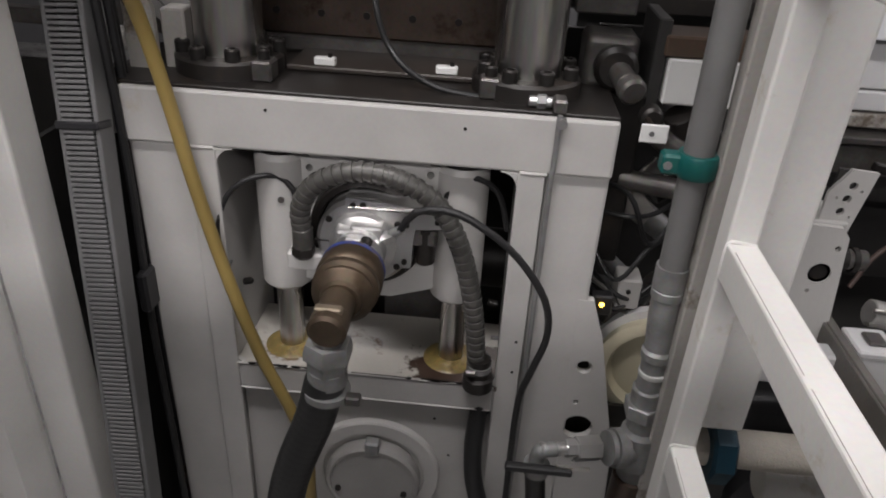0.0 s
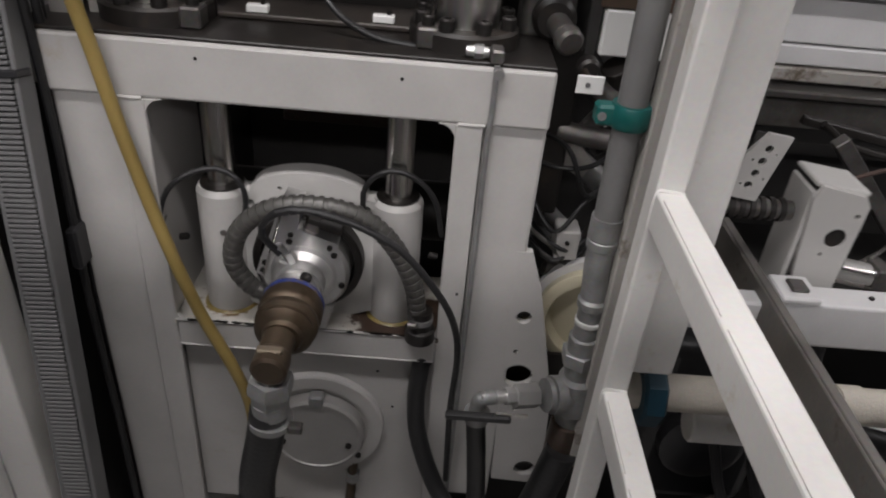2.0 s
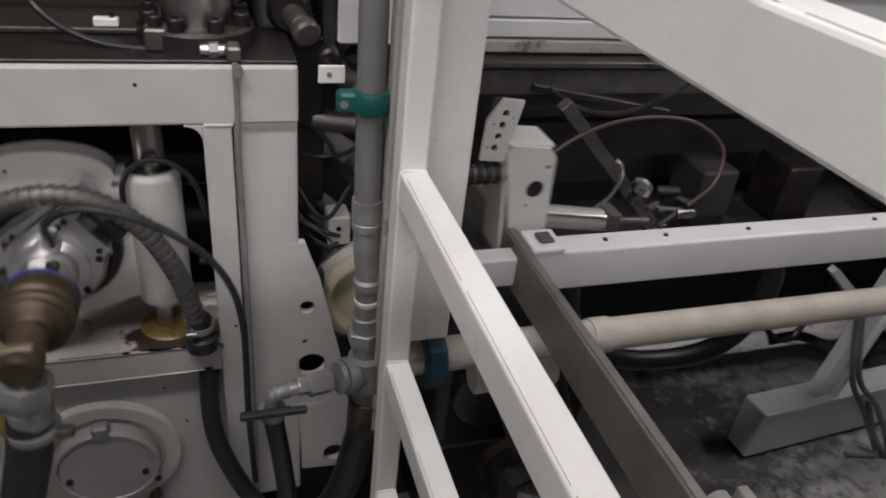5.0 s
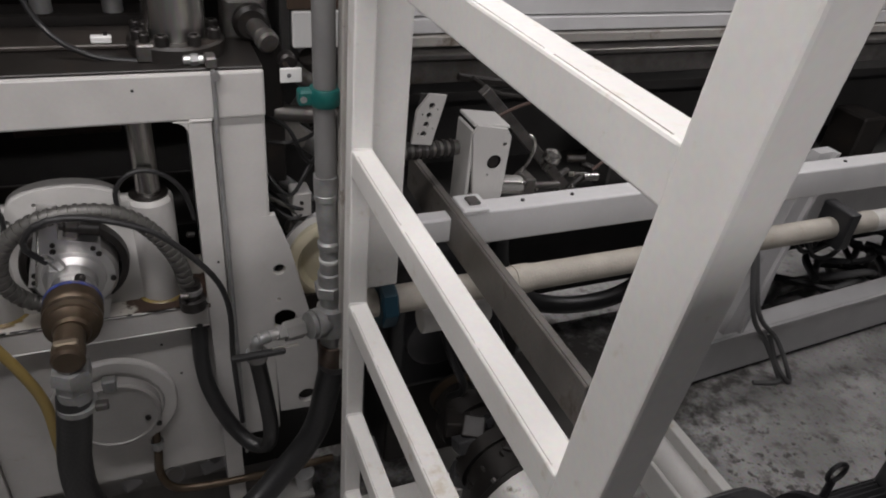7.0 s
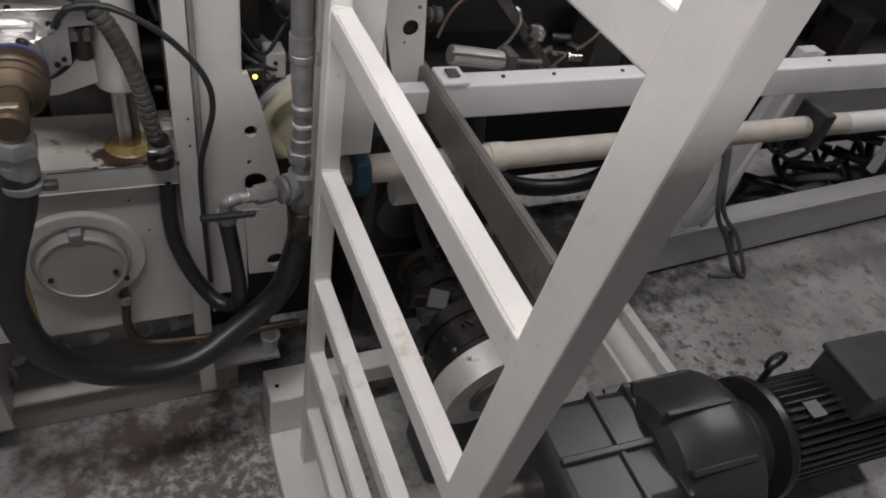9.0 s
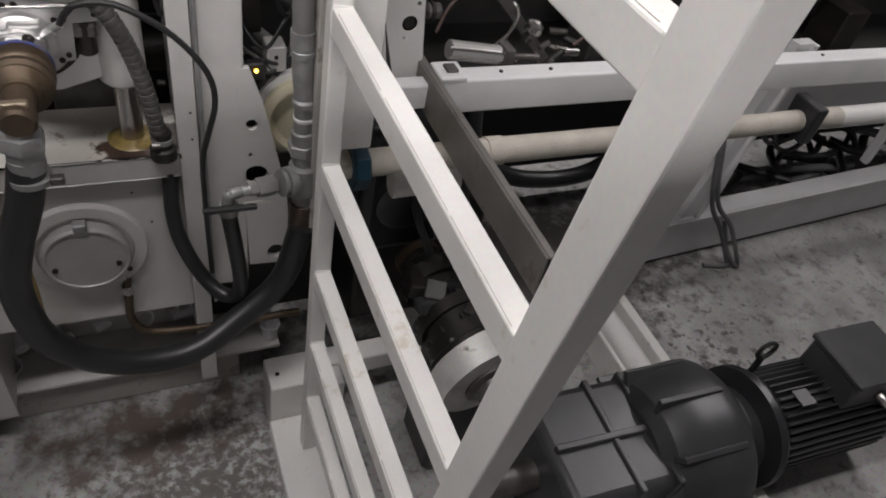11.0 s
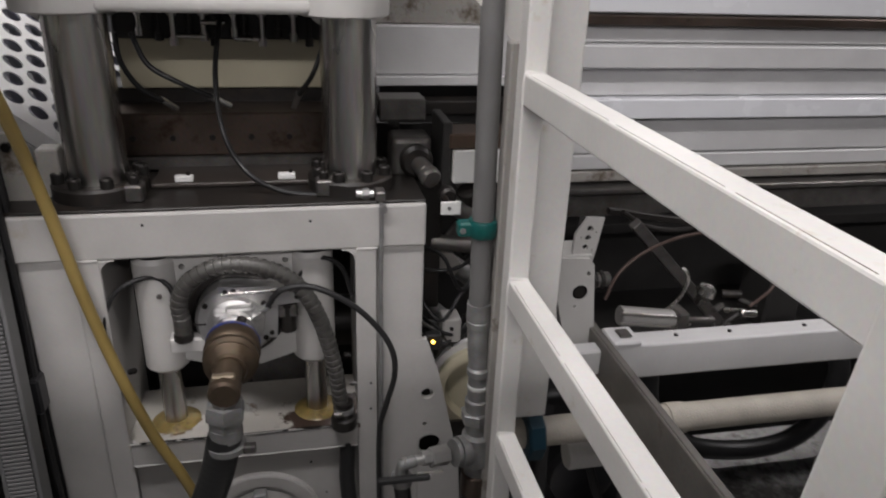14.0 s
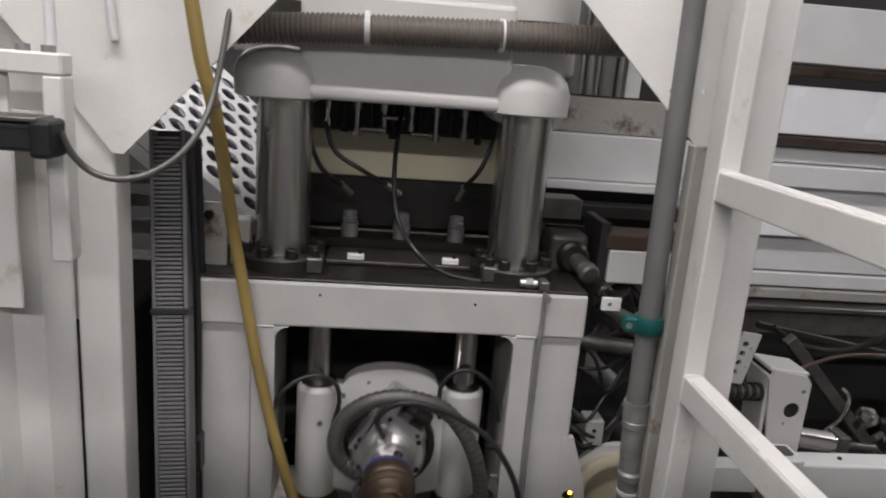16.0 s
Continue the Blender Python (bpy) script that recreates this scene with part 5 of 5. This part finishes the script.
    part("drive_base", box(0.98, 1.2, -0.56, -0.3, -0.055, 0.56, 0.02), MOTOR, d)
    dd, uu, vv = axes((-0.15, 1.0, 0.12))
    rngd = random.Random(33)
    for reach, rad, n in ((0.16, 0.133, 10), (0.262, 0.115, 8)):
        for k in range(n):
            a = 2 * math.pi * k / n
            c = Vector((1.08, -0.62, 0.66)) + dd * reach + (uu * math.cos(a) + vv * math.sin(a)) * rad
            part("housing_bolt", rod(c, c + dd * 0.025, 0.009, 6), rngd.choice([MIDSTEEL, SCREW, SCREW]), d)
    for k in range(9):
        a = rngd.uniform(0, 6.28)
        c = Vector((1.08, -0.62, 0.66)) + dd * rngd.uniform(0.16, 0.44) + (uu * math.cos(a) + vv * math.sin(a)) * rngd.uniform(0.09, 0.13)
        s = rngd.uniform(0.02, 0.045)
        part("housing_lug", turned(box(-s, s, -s * 0.7, s * 0.7, -s, s, 0.006, seg=2), Matrix.Translation(c) @ Matrix.Rotation(rngd.uniform(0, 3), 4, "Z") @ Matrix.Rotation(rngd.uniform(0, 3), 4, "X")), rngd.choice([PLASTIC, MOTOR, DARKSTEEL]), d)
    for k in range(3):
        x = 0.9 + 0.09 * k
        part("drive_hose", tube([(x, -0.12, 1.15), (x + 0.03, -0.2, 1.0), (x + 0.08, -0.22, 0.86), (x + 0.05, -0.12, 0.72)], 0.014, 10), RUBBER, d)


gear_motor()


# ---- stacking line on the right ----
def stacker_frame():
    w = thing("line_beam", "white painted box beam of the stacking line", "beam")
    part("beam", box(0.965, 4.5, -0.138, -0.068, 1.482, 1.586, 0.006, seg=2), LIGHTGREY, w)
    part("clamp_foot", box(0.955, 1.035, -0.143, -0.058, 1.5865, 1.601, 0.004), LIGHTGREY, w)
    part("clamp_slot", box(0.98, 1.015, -0.123, -0.083, 1.6015, 1.61, 0.003), MIDSTEEL, w)
    for x in (1.154, 1.315, 1.55, 1.95, 2.4):
        part("beam_bolt", rod((x, -0.102, 1.586), (x, -0.102, 1.59), 0.006, 10), SCREW, w)
    part("short_arm", box(0.72, 0.965, -0.125, -0.075, 1.495, 1.57, 0.005), LIGHTGREY, w)
    b = thing("stacker_stand", "white floor stand of the stacking line with a leaning brace", "stand", (2.43, 0.282, 0.1))
    b.rotation_euler = (0, 0, radians(3.4))
    part("floor_beam", box(-0.02, 2.9, 0.015, 0.13, 0.025, 0.29, 0.006), LIGHTGREY, b)
    part("floor_plinth", box(-0.02, 2.9, 0.03, 0.12, 0.0, 0.025, 0.0), SCREW, b)
    part("base_lip", box(-0.02, 2.9, 0.0, 0.0145, 0.272, 0.292, 0.003), LIGHTGREY, b)
    part("brace", sheet([(0.27, 0.2905), (0.385, 0.2905), (0.545, 1.26), (0.44, 1.26)], [], 0.05, front(0.035)), LIGHTGREY, b)
    part("brace_lip", sheet([(0.36, 0.2905), (0.385, 0.2905), (0.545, 1.26), (0.522, 1.26)], [], 0.02, front(0.014)), LIGHTGREY, b)
    part("cross_strut", sheet([(0.1, 0.93), (0.12, 0.95), (0.30, 0.81), (0.29, 0.77)], [], 0.03, front(0.09)), LIGHTGREY, b)
    part("rear_panel", box(0.62, 1.9, 0.2, 0.212, 0.7, 1.05, 0.002), LIGHTGREY, b)
    part("panel_post", box(0.62, 0.66, 0.15, 0.199, 0.2905, 1.05, 0.003), LIGHTGREY, b)
    part("panel_post", box(1.86, 1.9, 0.15, 0.199, 0.2905, 1.05, 0.003), LIGHTGREY, b)
    s = thing("hose_loop", "loop of thick black hose under the line", "hose")
    part("hose_run", tube([(1.34, 0.2, 1.185), (1.37, 0.2, 1.03), (1.46, 0.2, 0.89), (1.62, 0.2, 0.79), (1.85, 0.2, 0.75), (2.05, 0.2, 0.78), (2.17, 0.2, 0.9), (2.2, 0.2, 1.08), (2.18, 0.22, 1.185)], 0.04, 18, 8), RUBBER, s)
    c = thing("steel_channel", "scratched bare steel channel running out from the line", "channel")
    part("web", box(0.93, 0.936, -0.81, 0.225, 1.48, 1.593, 0.002), CHAN, c)
    part("top_flange", box(0.936, 0.955, -0.81, 0.225, 1.587, 1.595, 0.002), CHAN, c)
    part("bottom_flange", box(0.936, 0.955, -0.81, 0.225, 1.48, 1.486, 0.002), CHAN, c)
    part("end_cap", box(0.937, 0.954, -0.805, -0.775, 1.49, 1.58, 0.004), DARKSTEEL, c)
    p = thing("lagged_pipe", "cream lagged pipe with dark plastic flange nuts", "pipe")
    part("pipe_run", tube([(0.66, -0.25, 1.40), (1.2, -0.25, 1.40), (2.0, -0.25, 1.40), (2.5, -0.25, 1.402)], 0.038, 20, 8), LAGGED, p)
    part("pipe_rest", tube([(2.5, -0.25, 1.40), (3.6, -0.25, 1.40)], 0.038, 20, 2), FENCE, p)
    nut = lathe((0.70, -0.25, 1.40), (1, 0, 0), [(0, 0.04), (0, 0.062), (0.006, 0.07), (0.04, 0.07), (0.046, 0.062), (0.046, 0.04)], 8)
    part("flange_nut", nut, BLUE, p, "dark blue plastic flange nut")
    part("pipe_joint", lathe((1.1, -0.25, 1.40), (1, 0, 0), [(0, 0.038), (0, 0.042), (0.05, 0.042), (0.05, 0.038)], 24), LAGGED, p)
    part("pipe_bracket", box(2.31, 2.36, -0.31, -0.19, 1.34, 1.48, 0.008, seg=2), PLASTIC, p, "black pipe bracket")
    part("lower_stub", rod((0.85, -0.2, 1.27), (1.06, -0.2, 1.27), 0.04, 20, 0.004), FENCE, p)
    k = thing("hanging_cables", "grey cables hanging from the floor frame in a loop", "cable")
    part("cable", tube([(2.68, 0.05, 0.9), (2.8, 0.0, 0.5), (3.0, 0.0, 0.25), (3.12, -0.05, 0.05), (3.1, -0.1, 0.012), (2.95, -0.06, 0.01)], 0.014, 10), CHAINM, k)
    part("cable", tube([(2.7, 0.05, 0.9), (2.84, 0.0, 0.5), (3.05, -0.02, 0.28), (3.17, -0.09, 0.06), (3.16, -0.12, 0.014), (3.1, -0.05, 0.1), (3.02, 0.02, 0.3)], 0.014, 10), CHAINM, k)


stacker_frame()


def swing_bracket():
    """The folded white bracket that swings out when the carriage is lowered; built about its bolt hole."""
    b = thing("swing_bracket", "white folded bracket with a dark bearing hole", "bracket")
    part("front_plate", sheet([(-0.055, -0.2), (0.04, -0.2), (0.05, 0.085), (0.035, 0.11), (-0.07, 0.13), (-0.085, 0.1)], [(0.0, 0.0, 0.025), (0.03, 0.06, 0.007), (-0.02, -0.045, 0.005)], 0.012, front(0.0)), CAST, b)
    part("top_fold", turned(box(-0.075, 0.055, 0.012, 0.13, 0.0, 0.012, 0.003), Matrix.Translation((0, 0, 0.112)) @ Matrix.Rotation(radians(8), 4, "Y") @ Matrix.Translation((-0.008, 0, 0))), CAST, b)
    part("side_fold", box(-0.085, -0.073, 0.012, 0.13, -0.2, 0.11, 0.003), CAST, b)
    part("bearing", lathe((0, 0.004, 0), (0, -1, 0), [(0, 0.025), (0.0, 0.018), (-0.03, 0.017), (-0.03, 0)], 20), DARKSTEEL, b)
    for c in b.children:
        c.data.transform(Matrix.Scale(0.856, 4))
    return b


def hole_plate():
    p = thing("hole_plate", "white steel plate with a row of black holes", "machine plate")
    part("plate", sheet([(-0.035, -0.075), (0.03, -0.075), (0.045, 0.085), (-0.01, 0.085), (-0.04, 0.03)], [(0.004, 0.05, 0.009), (0.002, 0.02, 0.009), (-0.001, -0.01, 0.009), (-0.004, -0.04, 0.009), (0.025, 0.04, 0.003), (-0.02, 0.02, 0.003), (0.022, -0.02, 0.003), (-0.022, -0.04, 0.003)], 0.01, front(0.0)), CAST, p)
    part("backing", box(-0.03, 0.03, 0.012, 0.02, -0.07, 0.08, 0), DARK, p)
    for c in p.children:
        c.data.transform(Matrix.Scale(0.871, 4))
    return p


SWING = swing_bracket()
HOLES = hole_plate()


def stacker_parts():
    s = thing("toothed_shaft", "grey toothed steel shaft behind the channel", "shaft")
    part("shaft", rod((0.8, 0.16, 1.60), (1.1, 0.16, 1.60), 0.024, 18), MIDSTEEL, s)
    for k in range(8):
        part("tooth", rod((0.9 + 0.024 * k, 0.16, 1.60), (0.912 + 0.024 * k, 0.16, 1.60), 0.029, 14), DARKSTEEL, s)
    c = thing("air_cylinder", "bright aluminium air cylinder lying behind the line beam", "air cylinder")
    part("barrel", rod((1.16, 0.16, 1.455), (1.36, 0.16, 1.425), 0.034, 20, 0.003), DISC, c)
    for dz in (-0.02, 0.02):
        part("tie_rod", rod((1.15, 0.128, 1.46 + dz), (1.37, 0.128, 1.43 + dz), 0.006, 8), CHROME, c)
    part("end_cap", box(1.36, 1.4, 0.12, 0.2, 1.385, 1.465, 0.004), MIDSTEEL, c)
    part("piston_rod", rod((1.4, 0.16, 1.42), (1.52, 0.16, 1.41), 0.012, 14), MIDSTEEL, c)
    v = thing("valve_cluster", "cluster of bright pneumatic fittings with bent tubes", "fittings")
    part("ball_fitting", lathe((1.45, 0.16, 1.48), (0.2, -0.3, 1), [(0, 0.02), (0.03, 0.02), (0.035, 0.03), (0.05, 0.036), (0.07, 0.03), (0.08, 0.012), (0.08, 0)], 20), CHROME, v)
    part("bent_tube", tube([(1.31, 0.16, 1.44), (1.36, 0.15, 1.5), (1.385, 0.15, 1.56), (1.38, 0.15, 1.6), (1.36, 0.16, 1.62)], 0.007, 10), CHROME, v)
    rng = random.Random(12)
    for k in range(9):
        x, y, z = rng.uniform(1.42, 1.72), rng.uniform(0.12, 0.25), rng.uniform(1.36, 1.46)
        d = Vector((rng.uniform(-1, 1), rng.uniform(-0.5, 0.5), rng.uniform(-0.4, 0.8))).normalized() * 0.035
        part("fitting", rod(Vector((x, y, z)) - d, Vector((x, y, z)) + d, rng.uniform(0.009, 0.018), 12, 0.002), rng.choice([CHROME, MIDSTEEL, DARKSTEEL]), v)
    h = thing("red_brown_hose", "thin red-brown hose arching over the fittings", "hose")
    part("hose_run", tube([(1.12, 0.2, 1.49), (1.17, 0.22, 1.58), (1.28, 0.24, 1.65), (1.45, 0.26, 1.69), (1.65, 0.26, 1.68), (1.78, 0.24, 1.6), (1.76, 0.2, 1.5), (1.66, 0.17, 1.44)], 0.006, 10, 8), COPPER, h)
    d = thing("slanted_strut", "dark slanted steel strut behind the line", "strut")
    part("strut", turned(box(-0.02, 0.02, -0.02, 0.02, 0, 0.62, 0.003), Matrix.Translation((1.68, 0.3, 1.27)) @ Matrix.Rotation(radians(-44), 4, "Y")), MIDSTEEL, d)
    part("side_strut", turned(box(-0.012, 0.012, -0.012, 0.012, 0, 0.5, 0.003), Matrix.Translation((1.2, 0.42, 1.72)) @ Matrix.Rotation(radians(100), 4, "Y")), DARKSTEEL, d)
    part("curved_guide", tube([(1.25, 0.4, 1.72), (1.35, 0.4, 1.66), (1.5, 0.4, 1.64), (1.66, 0.42, 1.68), (1.75, 0.42, 1.74)], 0.01, 8), DARKSTEEL, d)
    k = thing("line_underbody", "black sheets standing for shade under the stacking line, with blocks and cables", "machinery")
    # black panel and deck stand in for the shade inside the line
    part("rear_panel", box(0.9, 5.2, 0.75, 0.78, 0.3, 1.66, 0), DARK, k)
    # made-up sheet: blocks light from above, draws the dark strip below the beam
    part("shade_sheet", box(1.0, 5.2, 0.09, 0.75, 1.188, 1.2, 0.002), DARK, k, "black sheet added to shade the floor below")
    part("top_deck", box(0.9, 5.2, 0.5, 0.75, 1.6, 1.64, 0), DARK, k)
    for x in (1.9, 2.3, 2.9, 3.4):
        part("inner_block", box(x, x + 0.16, 0.3, 0.5, 1.202, 1.45, 0.01), rng.choice([DARKSTEEL, SCREW, DARK]), k)
    for i in range(16):
        x, z = rng.uniform(2.9, 4.4), rng.uniform(0.12, 0.5)
        part("slack_cable", tube([(x, rng.uniform(0.3, 0.7), z), (x + 0.15, rng.uniform(0.3, 0.6), z + rng.uniform(-0.1, 0.15)), (x + 0.35, rng.uniform(0.3, 0.6), z + rng.uniform(-0.1, 0.15)), (x + 0.6, rng.uniform(0.3, 0.7), z)], rng.uniform(0.015, 0.035), 10), rng.choice([RUBBER, CHAINM, MOTOR, RUBBER]), k)
    for i in range(8):
        x = rng.uniform(2.2, 3.6)
        part("cable", tube([(x, 0.4, 1.2), (x + 0.1, 0.35, rng.uniform(0.6, 0.9)), (x + 0.35, 0.35, rng.uniform(0.5, 0.8)), (x + 0.5, 0.4, 1.0)], 0.015, 8), RUBBER, k)


stacker_parts()


def rear_guards():
    g = thing("rear_guard", "stack of white and grey guard beams crossing behind the line", "guard beams")
    rows = [(1.68, 1.755, 0.49, MIDSTEEL, "grey_rail"), (1.765, 1.785, 0.47, MIDSTEEL, "bright_rail"), (1.795, 1.83, 0.52, DIRTY, "bright_rail"), (1.836, 1.885, 0.53, LIGHTGREY, "bright_rail"), (1.89, 2.004, 0.54, LIGHTGREY, "pale_beam"), (2.015, 2.08, 0.50, STRIPW, "white_strip"), (2.083, 2.175, 0.55, LIGHTGREY, "pale_beam"), (2.178, 2.25, 0.51, LIGHTGREY, "pale_beam"), (2.253, 2.305, 0.56, LIGHTGREY, "pale_beam"), (2.31, 2.34, 0.52, BROWN, "dark_rail"), (2.345, 2.5, 0.55, STRIPW, "pale_panel"), (2.53, 2.56, 0.52, BROWN, "dark_rail"), (2.57, 2.75, 0.56, LIGHTGREY, "pale_panel")]
    for z0, z1, y, m, n in rows:
        part(n, box(0.92, 5.4, y, y + 0.08, z0, z1, 0.004), m, g)
    # black sheet draws the darkness seen between the guard beams
    part("gap_shade", box(0.5, 5.4, 1.0, 1.02, 1.6, 3.0, 0), DARK, g)
    r = thing("rear_beam", "scuffed white beam crossing behind the right column", "beam")
    part("beam", box(0.36, 0.98, 0.5, 0.6, 2.165, 2.31, 0.005), LIGHTGREY, r)
    part("lower_lip", box(0.36, 0.98, 0.48, 0.6, 2.135, 2.163, 0.003), LIGHTGREY, r)
    part("dirty_top", box(0.36, 0.98, 0.52, 0.7, 2.312, 2.42, 0.003), DIRTY, r)
    part("under_rail", box(0.36, 0.9, 0.42, 0.5, 2.06, 2.1, 0.003), DARKSTEEL, r)
    c = thing("bright_cylinders", "row of bright upright cylinders behind the crosshead", "cylinders")
    for k, x in enumerate((0.5, 0.545, 0.6, 0.655, 0.7)):
        part("cylinder", rod((x, 0.6, 2.42), (x, 0.6, 2.75), 0.02 + 0.004 * (k % 2), 18), CHROME if k % 2 == 0 else PVC, c)
    part("mount_plate", box(0.44, 0.78, 0.63, 0.66, 2.42, 2.75, 0.0), LIGHTGREY, c)


rear_guards()


# ---- the foot of the press ----
def cup():
    c = thing("plastic_cup", "discarded white thermoformed plastic cup lying on the ledge", "cup", group="cups on the ledge")
    prof = [(0, 0.0), (0, 0.024), (0.002, 0.026), (0.075, 0.035), (0.078, 0.039), (0.081, 0.039), (0.081, 0.0355), (0.075, 0.0335), (0.004, 0.0245), (0.004, 0.0)]
    part("cup_wall", lathe((0, 0, 0), (0, 0, 1), prof, 24), CUPM, c)
    return c


CUP = cup()
CUP.matrix_basis = pose(-0.34, 0.185, 0.293, 28, 10, 30)
CUPS = [(-0.28, 0.25, 0.326, 82, 0, 200), (-0.2, 0.255, 0.326, 85, 0, 60), (-0.13, 0.28, 0.326, 80, 0, 320), (-0.05, 0.3, 0.326, 84, 10, 120), (0.04, 0.325, 0.326, 84, 0, 250), (0.1, 0.36, 0.326, 80, 0, 20), (0.2, 0.335, 0.326, 82, 0, 160), (0.24, 0.345, 0.326, 83, 0, 75), (0.305, 0.35, 0.289, 0, 0, 0), (0.22, 0.30, 0.326, 86, 0, 110), (0.23, 0.345, 0.393, 80, 0, 40), (-0.16, 0.335, 0.289, 0, 0, 0), (0.57, 0.14, 0.289, 0, 0, 0)]
for cx, cy, cz, crx, cry, crz in CUPS:
    copy_thing(CUP, pose(cx, cy, cz, crx, cry, crz))


def drain():
    d = thing("drain_pipe", "dull brass drain pipe running along the foot of the press", "pipe")
    part("valve_stub", rod((0.095, -0.015, 0.85), (0.09, -0.02, 0.74), 0.012, 14), BRONZE, d)
    part("valve_nut", hex_form((0.092, -0.018, 0.78), (0, 0, -1), 0.03, 0.02), GALV, d)
    part("pipe_run", tube([(0.09, -0.02, 0.74), (0.085, -0.02, 0.64), (0.11, -0.025, 0.575), (0.18, -0.03, 0.55), (0.4, -0.04, 0.545), (0.62, -0.05, 0.56)], 0.013, 12), BRONZE, d)


drain()


# ---- what moves ----
def lowered(t):
    """How far the carriage is lowered at t: 0 raised, 1 down; it cycles every 2.78 s."""
    u = 0.0
    for k in range(-1, 7):
        a, b = 0.8 + 2.78 * k, 1.92 + 2.78 * k
        down = min(1.0, max(0.0, (t - a) / 0.5))
        up = min(1.0, max(0.0, (t - b) / 0.6))
        u += down * down * (3 - 2 * down) - up * up * (3 - 2 * up)
    return u


def key_times():
    ts = {0.0, 16.0}
    for k in range(-1, 7):
        for a, d in ((0.8 + 2.78 * k, 0.5), (1.92 + 2.78 * k, 0.6)):
            ts |= {round(a + d * f / 4, 3) for f in range(5)}
    return sorted(t for t in ts if 0 <= t <= 16)


TILT = -78.0


def motions():
    ts = key_times()
    us = [lowered(t) for t in ts]
    drop = [(t, pose(0, 0, AXIS_Z - STROKE * u)) for t, u in zip(ts, us)]
    walk(CARRIAGE, drop)
    walk(UNION, drop)
    turn = [(t, pose(0, 0, AXIS_Z - STROKE * u, 0, TILT * u, 0)) for t, u in zip(ts, us)]
    walk(HUB, turn)
    walk(CHEEK, drop)
    walk(MOULD, drop)
    walk(LAMP, [(t, pose(0.515, 0.069, 1.519 - STROKE * u)) for t, u in zip(ts, us)])
    walk(SWING, [(t, pose(0.889 + 0.193 * u, -0.038, 1.702 - 0.021 * u, 0, -8 + 8 * u, 0)) for t, u in zip(ts, us)])
    walk(HOLES, [(t, pose(0.897 - 0.017 * u, -0.021, 1.8345 - 0.026 * u, 0, 4 + 4 * u, 0)) for t, u in zip(ts, us)])
    steps = {}
    for key, pieces in FLEXED.items():
        for t, u in zip(ts, us):
            uu = round(u, 4)
            if (key, uu) not in steps:
                steps[key, uu] = flex_poses(key, uu)
        for i, piece in enumerate(pieces):
            walk(piece, [(t, steps[key, round(u, 4)][i]) for t, u in zip(ts, us)])


motions()
